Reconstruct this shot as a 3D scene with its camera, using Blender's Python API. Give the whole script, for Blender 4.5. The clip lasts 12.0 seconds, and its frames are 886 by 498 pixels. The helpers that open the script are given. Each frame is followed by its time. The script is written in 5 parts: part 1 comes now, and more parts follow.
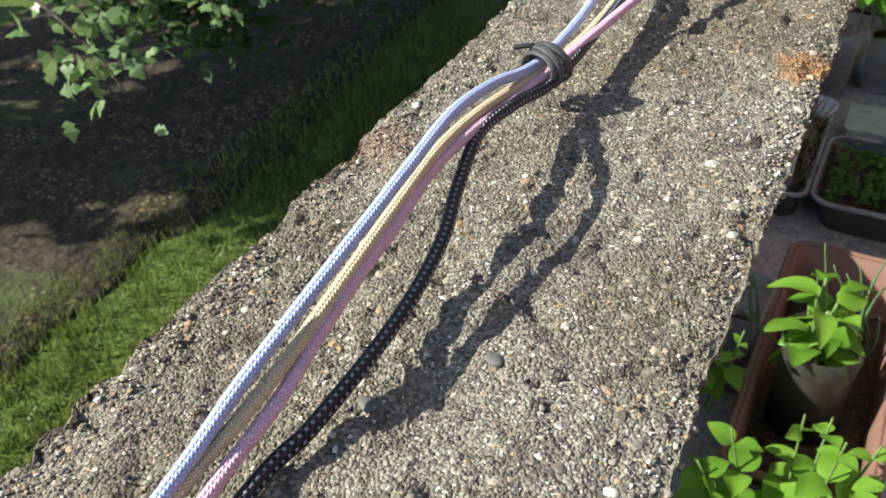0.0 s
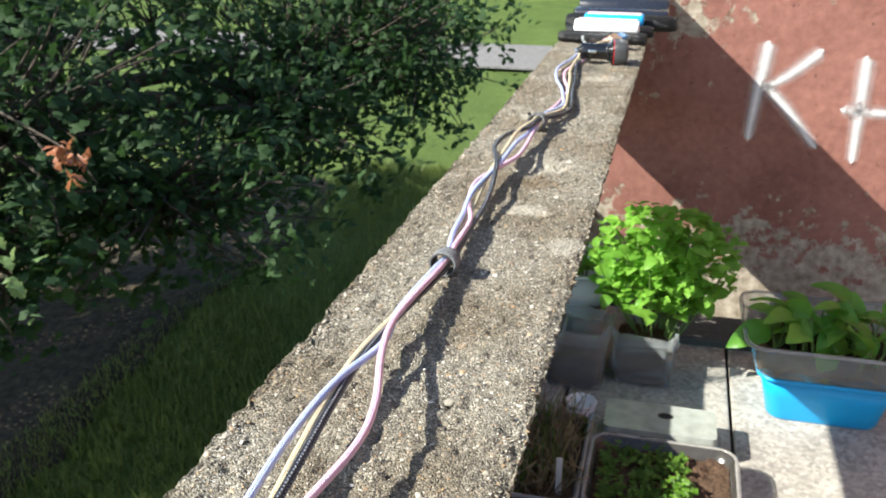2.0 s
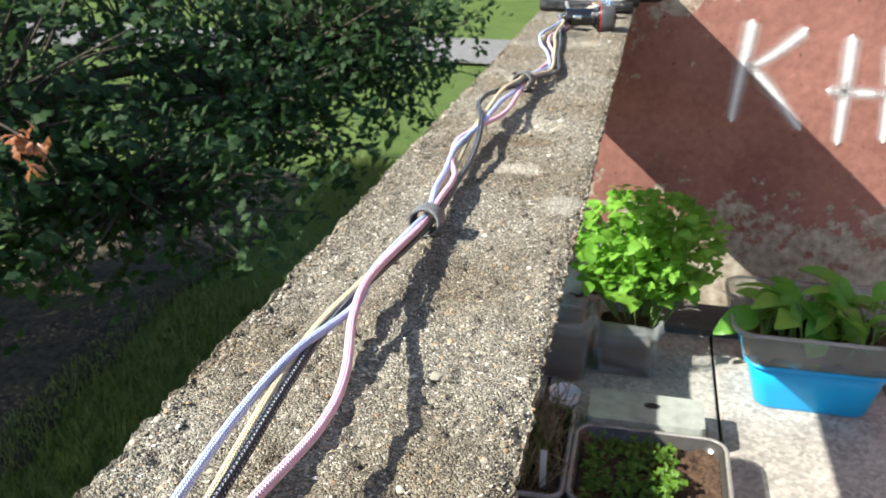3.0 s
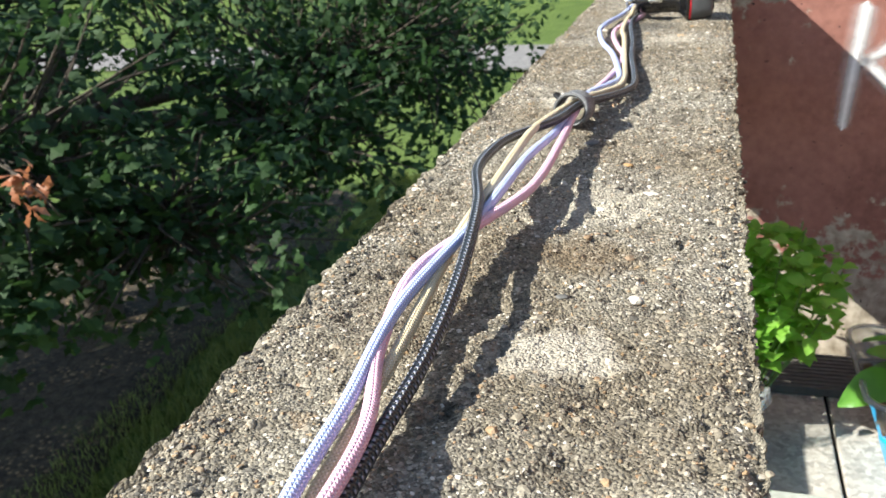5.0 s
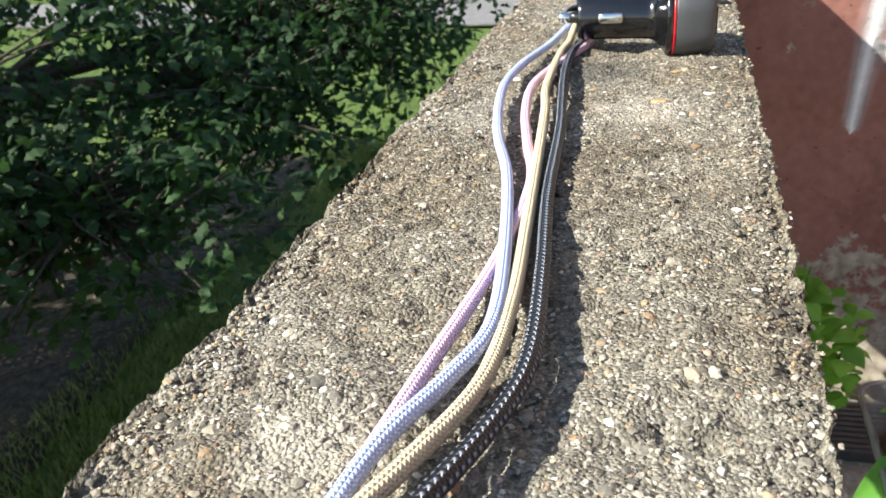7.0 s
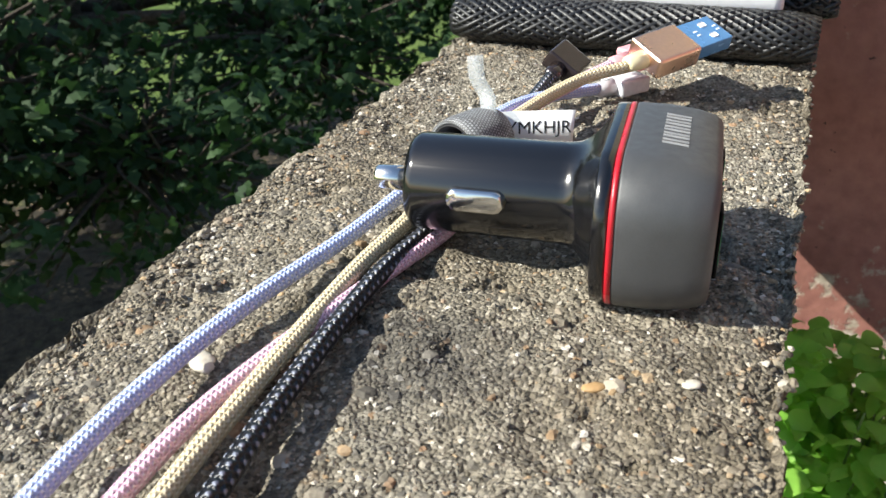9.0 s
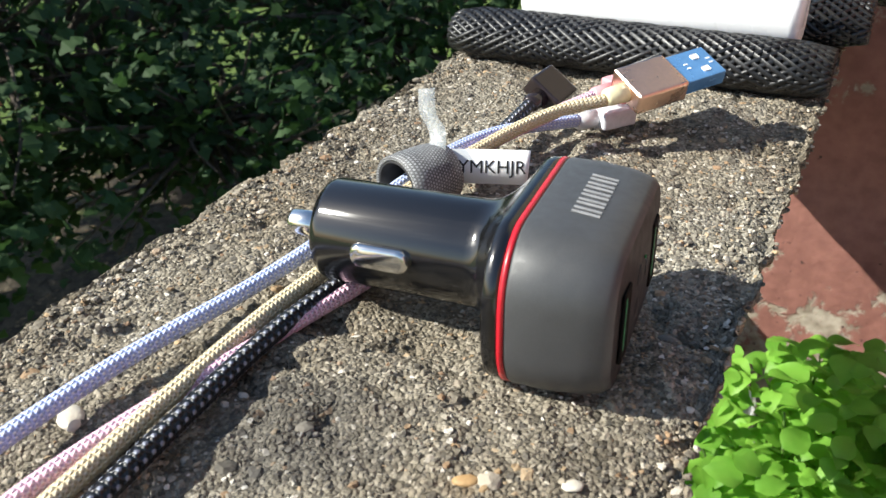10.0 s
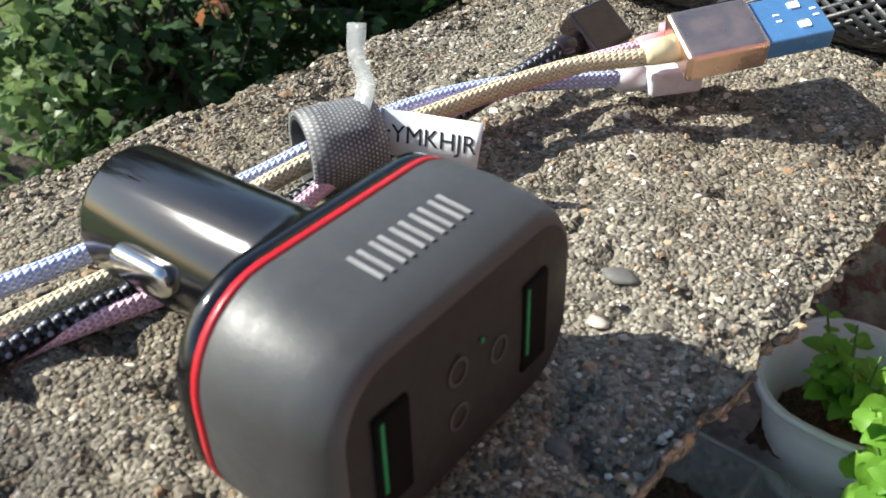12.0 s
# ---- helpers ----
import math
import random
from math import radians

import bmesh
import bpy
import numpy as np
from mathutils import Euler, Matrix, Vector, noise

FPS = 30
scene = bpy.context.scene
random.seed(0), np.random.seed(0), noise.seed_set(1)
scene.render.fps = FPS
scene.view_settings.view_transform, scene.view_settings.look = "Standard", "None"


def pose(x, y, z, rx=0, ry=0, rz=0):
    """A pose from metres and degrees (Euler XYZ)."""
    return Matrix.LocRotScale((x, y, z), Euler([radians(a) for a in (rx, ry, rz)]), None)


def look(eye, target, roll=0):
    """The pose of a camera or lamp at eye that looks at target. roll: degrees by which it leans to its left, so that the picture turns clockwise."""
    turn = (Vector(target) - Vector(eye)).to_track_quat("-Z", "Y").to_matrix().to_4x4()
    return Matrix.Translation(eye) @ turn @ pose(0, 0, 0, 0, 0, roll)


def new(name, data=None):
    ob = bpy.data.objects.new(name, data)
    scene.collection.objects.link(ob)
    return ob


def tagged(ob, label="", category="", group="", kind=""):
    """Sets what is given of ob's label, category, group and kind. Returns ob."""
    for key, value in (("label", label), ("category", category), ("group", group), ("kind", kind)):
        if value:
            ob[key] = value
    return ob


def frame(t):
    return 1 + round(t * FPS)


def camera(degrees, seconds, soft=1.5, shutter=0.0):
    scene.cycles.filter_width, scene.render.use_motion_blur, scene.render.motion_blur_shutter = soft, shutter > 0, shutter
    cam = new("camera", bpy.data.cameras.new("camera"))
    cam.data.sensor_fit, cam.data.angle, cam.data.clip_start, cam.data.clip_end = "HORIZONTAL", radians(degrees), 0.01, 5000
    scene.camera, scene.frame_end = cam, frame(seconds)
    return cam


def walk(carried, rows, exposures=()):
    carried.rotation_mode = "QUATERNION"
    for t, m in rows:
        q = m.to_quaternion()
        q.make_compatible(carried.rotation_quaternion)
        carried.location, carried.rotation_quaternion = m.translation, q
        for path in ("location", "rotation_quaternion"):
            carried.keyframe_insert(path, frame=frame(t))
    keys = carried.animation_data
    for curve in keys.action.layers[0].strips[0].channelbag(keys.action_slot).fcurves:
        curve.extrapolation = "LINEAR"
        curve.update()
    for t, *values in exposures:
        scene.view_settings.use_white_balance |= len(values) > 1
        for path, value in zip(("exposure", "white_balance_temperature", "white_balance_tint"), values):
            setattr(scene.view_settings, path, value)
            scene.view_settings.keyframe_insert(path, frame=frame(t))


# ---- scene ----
cam = camera(52.2, 12.0)
PATH = [
    (0, (0.1487, -1.1982, 0.1566), (-0.0434, -0.8567, -0.1540), -3.30),
    (0.5, (0.1621, -1.1587, 0.1769), (-0.0000, -0.7841, -0.1119), -3.01),
    (1, (0.1700, -1.1292, 0.1995), (0.0286, -0.7228, -0.0551), -2.42),
    (1.5, (0.1746, -1.1140, 0.2152), (0.0472, -0.6817, -0.0012), -1.01),
    (2, (0.1791, -1.1016, 0.2241), (0.0632, -0.6528, 0.0365), 0.03),
    (2.5, (0.1748, -1.0847, 0.2142), (0.0725, -0.6309, 0.0308), 0.83),
    (2.7, (0.1691, -1.0732, 0.1991), (0.0673, -0.6211, 0.0113), 0.50),
    (4.3, (0.1244, -0.8037, 0.1115), (0.0121, -0.3548, -0.0781), -1.41),
    (4.5, (0.1198, -0.7676, 0.1098), (-0.0010, -0.3191, -0.0752), -2.14),
    (5, (0.1154, -0.6787, 0.1112), (-0.0213, -0.2342, -0.0725), -3.32),
    (5.5, (0.1148, -0.5976, 0.1095), (-0.0190, -0.1541, -0.0785), -3.24),
    (6, (0.1114, -0.4998, 0.1047), (-0.0191, -0.0570, -0.0873), -3.33),
    (6.5, (0.1019, -0.4004, 0.0999), (-0.0236, 0.0391, -0.1028), -2.98),
    (6.7, (0.0997, -0.3630, 0.0987), (-0.0204, 0.0771, -0.1061), -3.37),
    (8.3, (0.1015, -0.1170, 0.0969), (-0.0399, 0.3065, -0.1283), -2.05),
    (8.5, (0.1061, -0.0884, 0.0921), (-0.0412, 0.3310, -0.1367), -1.80),
    (9, (0.1220, -0.0335, 0.0924), (-0.0401, 0.3778, -0.1411), -1.47),
    (9.5, (0.1351, -0.0148, 0.0961), (-0.0436, 0.3881, -0.1401), -0.91),
    (10, (0.1446, -0.0048, 0.0990), (-0.0521, 0.3868, -0.1417), -0.83),
    (10.5, (0.1524, 0.0114, 0.0920), (-0.0677, 0.3834, -0.1594), -0.48),
    (11, (0.1567, 0.0289, 0.0898), (-0.0993, 0.3679, -0.1739), -0.95),
    (11.5, (0.1708, 0.0477, 0.0916), (-0.1097, 0.3572, -0.1833), -1.21),
    (12, (0.1634, 0.0769, 0.0858), (-0.1173, 0.3779, -0.1981), -1.64),
]
cam.data.dof.use_dof, cam.data.dof.focus_distance, cam.data.dof.aperture_fstop = True, 0.23, 60.0
EXPOSURE = [(t, stops, 6250, 6) for t, stops in ((0, 0.72), (0.5, 0.92), (2, 1.04), (6.5, 1.06), (9.5, 0.78), (12, 0.82))]
walk(cam, [(t, look(eye, target, roll)) for t, eye, target, roll in PATH], EXPOSURE)

# ---- light ----
SUN_WAY = Vector((1.0, 0.62, -0.885)).normalized()
world = bpy.data.worlds.new("sky")
scene.world = world
world.use_nodes = True
wn = world.node_tree
sky = wn.nodes.new("ShaderNodeTexSky")
sky.sky_type, sky.sun_disc = "NISHITA", False
sky.sun_elevation = math.asin(-SUN_WAY.z)
sky.sun_rotation = math.atan2(-SUN_WAY.x, -SUN_WAY.y)
wn.nodes["Background"].inputs["Strength"].default_value = 0.105
wn.links.new(sky.outputs[0], wn.nodes["Background"].inputs["Color"])
sun = new("sun", bpy.data.lights.new("sun", "SUN"))
sun.data.energy, sun.data.angle, sun.data.color = 5.5, radians(0.53), (1.0, 0.94, 0.84)
sun.matrix_world = look((0, 0, 0), SUN_WAY)


# ---- materials ----
class Mat:
    """A node material with a few short ways to add nodes."""

    def __init__(self, name, rough=0.8, metal=0.0, spec=0.5):
        self.m = bpy.data.materials.new(name)
        self.m.use_nodes = True
        self.t = self.m.node_tree
        self.b = self.t.nodes["Principled BSDF"]
        self.b.inputs["Roughness"].default_value = rough
        self.b.inputs["Metallic"].default_value = metal
        self.b.inputs["Specular IOR Level"].default_value = spec

    def node(self, kind, **values):
        n = self.t.nodes.new(kind)
        for key, v in values.items():
            n.inputs[key.replace("_", " ")].default_value = v
        return n

    def link(self, a, b):
        self.t.links.new(a, b)

    def coords(self, out="Object"):
        return self.node("ShaderNodeTexCoord").outputs[out]

    def noise(self, scale, detail=4.0, rough=0.55, at=None):
        n = self.node("ShaderNodeTexNoise", Scale=scale, Detail=detail, Roughness=rough)
        self.link(at or self.coords(), n.inputs["Vector"])
        return n.outputs[0]

    def cells(self, scale, at=None, feature="F1"):
        n = self.node("ShaderNodeTexVoronoi", Scale=scale)
        n.feature = feature
        self.link(at or self.coords(), n.inputs["Vector"])
        return n

    def ramp(self, fac, *stops):
        n = self.node("ShaderNodeValToRGB")
        e = n.color_ramp.elements
        while len(e) < len(stops):
            e.new(0.5)
        for el, (p, c) in zip(e, stops):
            el.position = p
            el.color = (*c, 1) if not isinstance(c, (int, float)) else (c, c, c, 1)
        self.link(fac, n.inputs[0])
        return n.outputs[0]

    def mix(self, fac, a, b, how="MIX"):
        n = self.t.nodes.new("ShaderNodeMix")
        n.data_type, n.blend_type = "RGBA", how
        for socket, v in zip((n.inputs[0], n.inputs[6], n.inputs[7]), (fac, a, b)):
            if isinstance(v, (int, float)):
                socket.default_value = v
            elif isinstance(v, tuple):
                socket.default_value = (*v, 1)
            else:
                self.link(v, socket)
        return n.outputs[2]

    def math(self, how, a, b=0.0, c=0.0):
        n = self.t.nodes.new("ShaderNodeMath")
        n.operation = how
        for socket, v in zip(n.inputs, (a, b, c)):
            if isinstance(v, (int, float)):
                socket.default_value = v
            else:
                self.link(v, socket)
        return n.outputs[0]

    def color(self, v):
        if isinstance(v, tuple):
            self.b.inputs["Base Color"].default_value = (*v, 1)
        else:
            self.link(v, self.b.inputs["Base Color"])
        return self

    def rough(self, v):
        self.link(v, self.b.inputs["Roughness"])
        return self

    def bump(self, height, distance, strength=1.0):
        n = self.node("ShaderNodeBump", Strength=strength, Distance=distance)
        self.link(height, n.inputs["Height"])
        if self.b.inputs["Normal"].links:
            self.link(self.b.inputs["Normal"].links[0].from_socket, n.inputs["Normal"])
        self.link(n.outputs[0], self.b.inputs["Normal"])
        return self


SPOTS = (((0.1237, -0.878), 0.013, (0.40, 0.20, 0.07), 0.8), ((0.0698, 0.090), 0.017, (0.045, 0.042, 0.040), 0.75), ((0.0817, -0.474), 0.019, (0.56, 0.51, 0.42), 0.7),
         ((0.080, -0.408), 0.020, (0.16, 0.11, 0.06), 0.55), ((0.0824, -0.358), 0.022, (0.50, 0.45, 0.36), 0.55), ((0.1189, -0.540), 0.016, (0.50, 0.47, 0.40), 0.5),
         ((0.0799, -1.010), 0.020, (0.10, 0.085, 0.07), 0.6), ((0.008, -0.985), 0.016, (0.26, 0.15, 0.09), 0.5), ((0.038, -0.19), 0.014, (0.55, 0.50, 0.40), 0.6), ((0.085, 0.03), 0.022, (0.52, 0.46, 0.37), 0.4))


def add_spots(m, base):
    """Stains with ragged outlines at fixed places of the ledge's top."""
    place = m.coords()
    for (x, y), radius, color, strength in SPOTS:
        d = m.t.nodes.new("ShaderNodeVectorMath")
        d.operation = "DISTANCE"
        m.link(place, d.inputs[0])
        d.inputs[1].default_value = (x, y, 0)
        ragged = m.math("ADD", d.outputs["Value"], m.math("MULTIPLY", m.math("SUBTRACT", m.noise(75, 5, 0.65), 0.5), radius * 1.9))
        fac = m.ramp(m.math("DIVIDE", ragged, radius), (0.55, strength), (1.0, 0.0))
        base = m.mix(fac, base, m.mix(0.5, base, color))
        base = m.mix(m.math("MULTIPLY", fac, 0.45), base, color)
    return base


def weathering(m, base):
    """Broad brown and dark blotches, pale dusty ones and small rusty ones over the ledge's top."""
    broad = m.ramp(m.noise(9, 6, 0.62), (0.40, 0.0), (0.60, 1.0))
    base = m.mix(m.math("MULTIPLY", broad, 0.72), base, (0.60, 0.53, 0.44), "MULTIPLY")
    dark = m.ramp(m.noise(31, 6, 0.66), (0.55, 0.0), (0.68, 1.0))
    base = m.mix(m.math("MULTIPLY", dark, 0.62), base, (0.34, 0.31, 0.28), "MULTIPLY")
    pale = m.ramp(m.noise(23, 5, 0.65, at=m.coords("Generated")), (0.60, 0.0), (0.74, 1.0))
    base = m.mix(m.math("MULTIPLY", pale, 0.30), base, (0.62, 0.57, 0.48))
    rust = m.ramp(m.noise(57, 4, 0.6), (0.66, 0.0), (0.76, 1.0))
    return m.mix(m.math("MULTIPLY", rust, 0.34), base, (0.38, 0.215, 0.085))


def concrete_material():
    m = Mat("weathered_concrete", 0.92, 0, 0.25)
    grains = m.cells(1050)
    tone = m.ramp(grains.outputs["Color"], (0.0, (0.042, 0.037, 0.030)), (0.35, (0.20, 0.178, 0.139)), (0.7, (0.40, 0.365, 0.29)), (1.0, (0.72, 0.665, 0.56)))
    paste = m.ramp(m.noise(240, 7), (0.3, (0.075, 0.066, 0.050)), (0.7, (0.33, 0.296, 0.234)))
    m.color(add_spots(m, weathering(m, m.mix(0.55, paste, tone))))
    m.bump(m.math("SUBTRACT", 1.0, grains.outputs["Distance"]), 0.0011, 1.0)
    m.bump(m.noise(1300, 4), 0.0006, 1.0)
    return m.m


def pebble_material():
    m = Mat("pebbles", 0.72, 0, 0.35)
    island = m.node("ShaderNodeNewGeometry").outputs["Random Per Island"]
    tone = m.ramp(island, (0.0, (0.026, 0.024, 0.022)), (0.20, (0.095, 0.085, 0.070)), (0.42, (0.225, 0.197, 0.150)), (0.62, (0.375, 0.335, 0.26)),
                  (0.73, (0.44, 0.40, 0.325)), (0.76, (0.29, 0.165, 0.085)), (0.82, (0.45, 0.315, 0.165)), (0.88, (0.52, 0.475, 0.395)), (0.95, (0.68, 0.635, 0.55)), (1.0, (0.88, 0.85, 0.79)))
    tone = m.mix(0.24, tone, m.ramp(m.noise(1000, 4), (0.3, (0.11, 0.10, 0.08)), (0.7, (0.46, 0.42, 0.345))))
    m.color(add_spots(m, weathering(m, tone)))
    m.bump(m.noise(1500, 3), 0.0003, 0.7)
    return m.m


def braid_material(name, thread, flash, gap, count=6.0, pitch=0.0026, share=0.5, rough=0.45, spec=0.5, depth=0.00035):
    """Two families of threads that wind round a cable; u runs round it and v along it, in metres."""
    m = Mat(name, rough, 0, spec)
    uv = m.node("ShaderNodeSeparateXYZ")
    m.link(m.coords("UV"), uv.inputs[0])
    u, v = uv.outputs[0], uv.outputs[1]
    turn = m.math("MULTIPLY", u, count)
    along = m.math("DIVIDE", v, pitch)
    a = m.math("SINE", m.math("MULTIPLY", m.math("ADD", turn, along), 2 * math.pi))
    b = m.math("SINE", m.math("MULTIPLY", m.math("SUBTRACT", turn, along), 2 * math.pi))
    over = m.math("MULTIPLY", a, b)
    height = m.math("MAXIMUM", m.math("ABSOLUTE", a), m.math("ABSOLUTE", b))
    fac = m.ramp(over, (0.45, 0.0), (0.62, 1.0))
    base = m.mix(m.math("MULTIPLY", fac, share), thread, flash)
    base = m.mix(m.ramp(height, (0.25, 1.0), (0.6, 0.0)), base, gap)
    base = m.mix(0.25, base, m.ramp(m.noise(260, 4), (0.3, 0.55), (0.7, 1.0)), "MULTIPLY")
    m.color(base)
    m.bump(m.math("ADD", height, m.math("MULTIPLY", over, 0.5)), depth, 1.0)
    return m


def strap_material(name, shade):
    m = Mat(name, 0.55, 0, 0.4)
    uv = m.coords("UV")
    n = m.node("ShaderNodeMapping")
    n.inputs["Scale"].default_value = (1350, 1350, 1)
    m.link(uv, n.inputs[0])
    c = m.node("ShaderNodeTexBrick", Scale=1.0, Mortar_Size=0.24)
    c.inputs["Color1"].default_value = (0.46 * shade, 0.47 * shade, 0.48 * shade, 1)
    c.inputs["Color2"].default_value = (0.22 * shade, 0.23 * shade, 0.24 * shade, 1)
    c.inputs["Mortar"].default_value = (0.022, 0.022, 0.025, 1)
    c.inputs["Brick Width"].default_value, c.inputs["Row Height"].default_value = 1.0, 1.0
    m.link(n.outputs[0], c.inputs["Vector"])
    m.color(m.mix(0.3, c.outputs["Color"], m.ramp(m.noise(90), (0.3, 0.1 * shade), (0.7, 0.55 * shade))))
    m.bump(m.math("SUBTRACT", 1.0, c.outputs["Fac"]), 0.0004, 1.0)
    return m.m


def plain(name, color, rough=0.5, metal=0.0, spec=0.5, grain=400.0, depth=0.0001, vary=0.25):
    """A surface with a slight grain and slight wear."""
    m = Mat(name, rough, metal, spec)
    dark = tuple(c * (1 - vary) for c in color)
    lite = tuple(min(1.0, c * (1 + vary)) for c in color)
    m.color(m.mix(0.5, m.ramp(m.noise(grain), (0.3, dark), (0.7, lite)), m.ramp(m.noise(grain / 12), (0.3, dark), (0.7, lite))))
    m.rough(m.ramp(m.noise(grain / 5), (0.3, max(0.02, rough - 0.08)), (0.7, min(1.0, rough + 0.08))))
    m.bump(m.noise(grain * 1.5), depth, 0.6)
    return m.m


def gloss_material():
    """Polished black plastic with fine scuffs drawn out along the barrel."""
    m = Mat("gloss_black_plastic", 0.1, 0, 0.85)
    m.color((0.006, 0.006, 0.007))
    stretch = m.node("ShaderNodeMapping")
    stretch.inputs["Scale"].default_value = (18, 420, 420)
    m.link(m.coords(), stretch.inputs[0])
    streak = m.noise(1.0, 5, 0.6, at=stretch.outputs[0])
    m.rough(m.ramp(streak, (0.35, 0.07), (0.55, 0.16), (0.72, 0.32)))
    m.bump(streak, 0.00004, 0.6)
    return m.m


def leaf_material(name, dark, lite, glow=0.35, rough=0.45):
    m = Mat(name, rough, 0, 0.35)
    rand = m.math("FRACT", m.math("ADD", m.node("ShaderNodeObjectInfo").outputs["Random"], m.node("ShaderNodeNewGeometry").outputs["Random Per Island"]))
    base = m.mix(m.math("MULTIPLY", rand, 0.8), dark, lite)
    base = m.mix(0.3, base, m.ramp(m.noise(60), (0.3, dark), (0.7, lite)))
    m.color(base)
    m.bump(m.noise(140), 0.001, 0.5)
    through_light = m.node("ShaderNodeBsdfTranslucent")
    m.link(m.mix(0.5, base, tuple(min(1.0, c * 1.5) for c in lite)), through_light.inputs["Color"])
    both = m.node("ShaderNodeMixShader", Fac=glow)
    m.link(m.b.outputs[0], both.inputs[1])
    m.link(through_light.outputs[0], both.inputs[2])
    m.link(both.outputs[0], m.t.nodes["Material Output"].inputs["Surface"])
    return m.m


def clear_material(name, tint, rough=0.12, share=0.6, coat=0.0):
    """Clear thin plastic: part see-through, part glossy."""
    m = Mat(name, rough, 0, 0.6)
    m.color(m.mix(m.ramp(m.noise(30), (0.35, 0.0), (0.7, 1.0)), tint, tuple(c * 0.7 for c in tint)))
    m.bump(m.noise(22, 3), 0.006, 0.5)
    m.b.inputs["Coat Weight"].default_value = coat
    see = m.node("ShaderNodeBsdfTransparent")
    see.inputs["Color"].default_value = (0.94, 0.96, 0.95, 1)
    both = m.node("ShaderNodeMixShader", Fac=share)
    m.link(m.b.outputs[0], both.inputs[1])
    m.link(see.outputs[0], both.inputs[2])
    m.link(both.outputs[0], m.t.nodes["Material Output"].inputs["Surface"])
    return m.m


def painted_wall_material():
    m = Mat("red_brown_paint", 0.8, 0, 0.3)
    base = m.ramp(m.noise(6, 6), (0.3, (0.20, 0.085, 0.066)), (0.7, (0.355, 0.165, 0.130)))
    base = m.mix(0.35, base, m.ramp(m.noise(55, 5), (0.3, (0.135, 0.060, 0.048)), (0.7, (0.37, 0.175, 0.135))))
    z = m.node("ShaderNodeSeparateXYZ")
    m.link(m.coords(), z.inputs[0])
    corner = m.math("SUBTRACT", m.math("MULTIPLY", z.outputs[2], 1.6), m.math("MULTIPLY", z.outputs[0], 1.1))
    low = m.math("SUBTRACT", -0.58, z.outputs[2])
    bare = m.math("MAXIMUM", m.math("ADD", m.math("MULTIPLY", corner, 0.9), 0.50), m.math("ADD", m.math("MULTIPLY", low, 1.8), 0.20))
    flake = m.ramp(m.math("ADD", m.noise(17, 8, 0.68), m.math("MULTIPLY", bare, 0.6)), (0.60, 0.0), (0.66, 1.0))
    stone = m.ramp(m.noise(45, 5), (0.3, (0.22, 0.18, 0.13)), (0.7, (0.52, 0.46, 0.37)))
    speck = m.ramp(m.noise(85, 2), (0.71, 0.0), (0.74, 1.0))
    base = m.mix(flake, base, stone)
    m.color(m.mix(speck, base, (0.05, 0.03, 0.025)))
    m.bump(m.noise(40, 6), 0.004, 0.6)
    m.bump(flake, -0.002, 0.6)
    return m.m


def spray_material():
    m = Mat("white_spray_paint", 0.7, 0, 0.3)
    m.color(m.ramp(m.noise(30), (0.3, (0.66, 0.66, 0.66)), (0.7, (0.82, 0.82, 0.83))))
    uv = m.node("ShaderNodeSeparateXYZ")
    m.link(m.coords("UV"), uv.inputs[0])
    side = m.math("MULTIPLY", m.math("ABSOLUTE", m.math("SUBTRACT", uv.outputs[0], 0.5)), 2.0)
    cover = m.ramp(m.math("ADD", side, m.math("MULTIPLY", m.math("SUBTRACT", m.noise(420, 3), 0.5), 0.35)), (0.04, 0.95), (0.22, 0.62), (0.45, 0.2), (0.85, 0.0))
    see = m.node("ShaderNodeBsdfTransparent")
    both = m.node("ShaderNodeMixShader")
    m.link(cover, both.inputs[0])
    m.link(see.outputs[0], both.inputs[1])
    m.link(m.b.outputs[0], both.inputs[2])
    m.link(both.outputs[0], m.t.nodes["Material Output"].inputs["Surface"])
    return m.m


def slab_material():
    m = Mat("terrace_slab", 0.85, 0, 0.3)
    base = m.ramp(m.noise(9, 6), (0.3, (0.30, 0.275, 0.24)), (0.7, (0.56, 0.52, 0.455)))
    chips = m.cells(120)
    base = m.mix(0.45, base, m.ramp(chips.outputs["Color"], (0.1, (0.09, 0.085, 0.08)), (0.5, (0.33, 0.30, 0.26)), (1.0, (0.62, 0.58, 0.51))))
    m.color(base)
    m.bump(m.noise(160, 5), 0.002, 0.7)
    return m.m


def grass_material():
    m = Mat("lawn", 0.9, 0, 0.2)
    base = m.ramp(m.noise(1.4, 6), (0.3, (0.060, 0.105, 0.020)), (0.7, (0.150, 0.215, 0.048)))
    m.color(m.mix(0.5, base, m.ramp(m.noise(38, 5), (0.3, (0.04, 0.070, 0.015)), (0.7, (0.20, 0.27, 0.070)))))
    m.bump(m.noise(45, 4), 0.05, 1.0)
    return m.m


def soil_material(name, dark, lite, scale=90.0):
    m = Mat(name, 0.95, 0, 0.2)
    m.color(m.ramp(m.noise(scale, 6, 0.7), (0.3, dark), (0.7, lite)))
    m.bump(m.noise(scale * 1.3, 5), 0.4 / scale, 1.0)
    return m.m


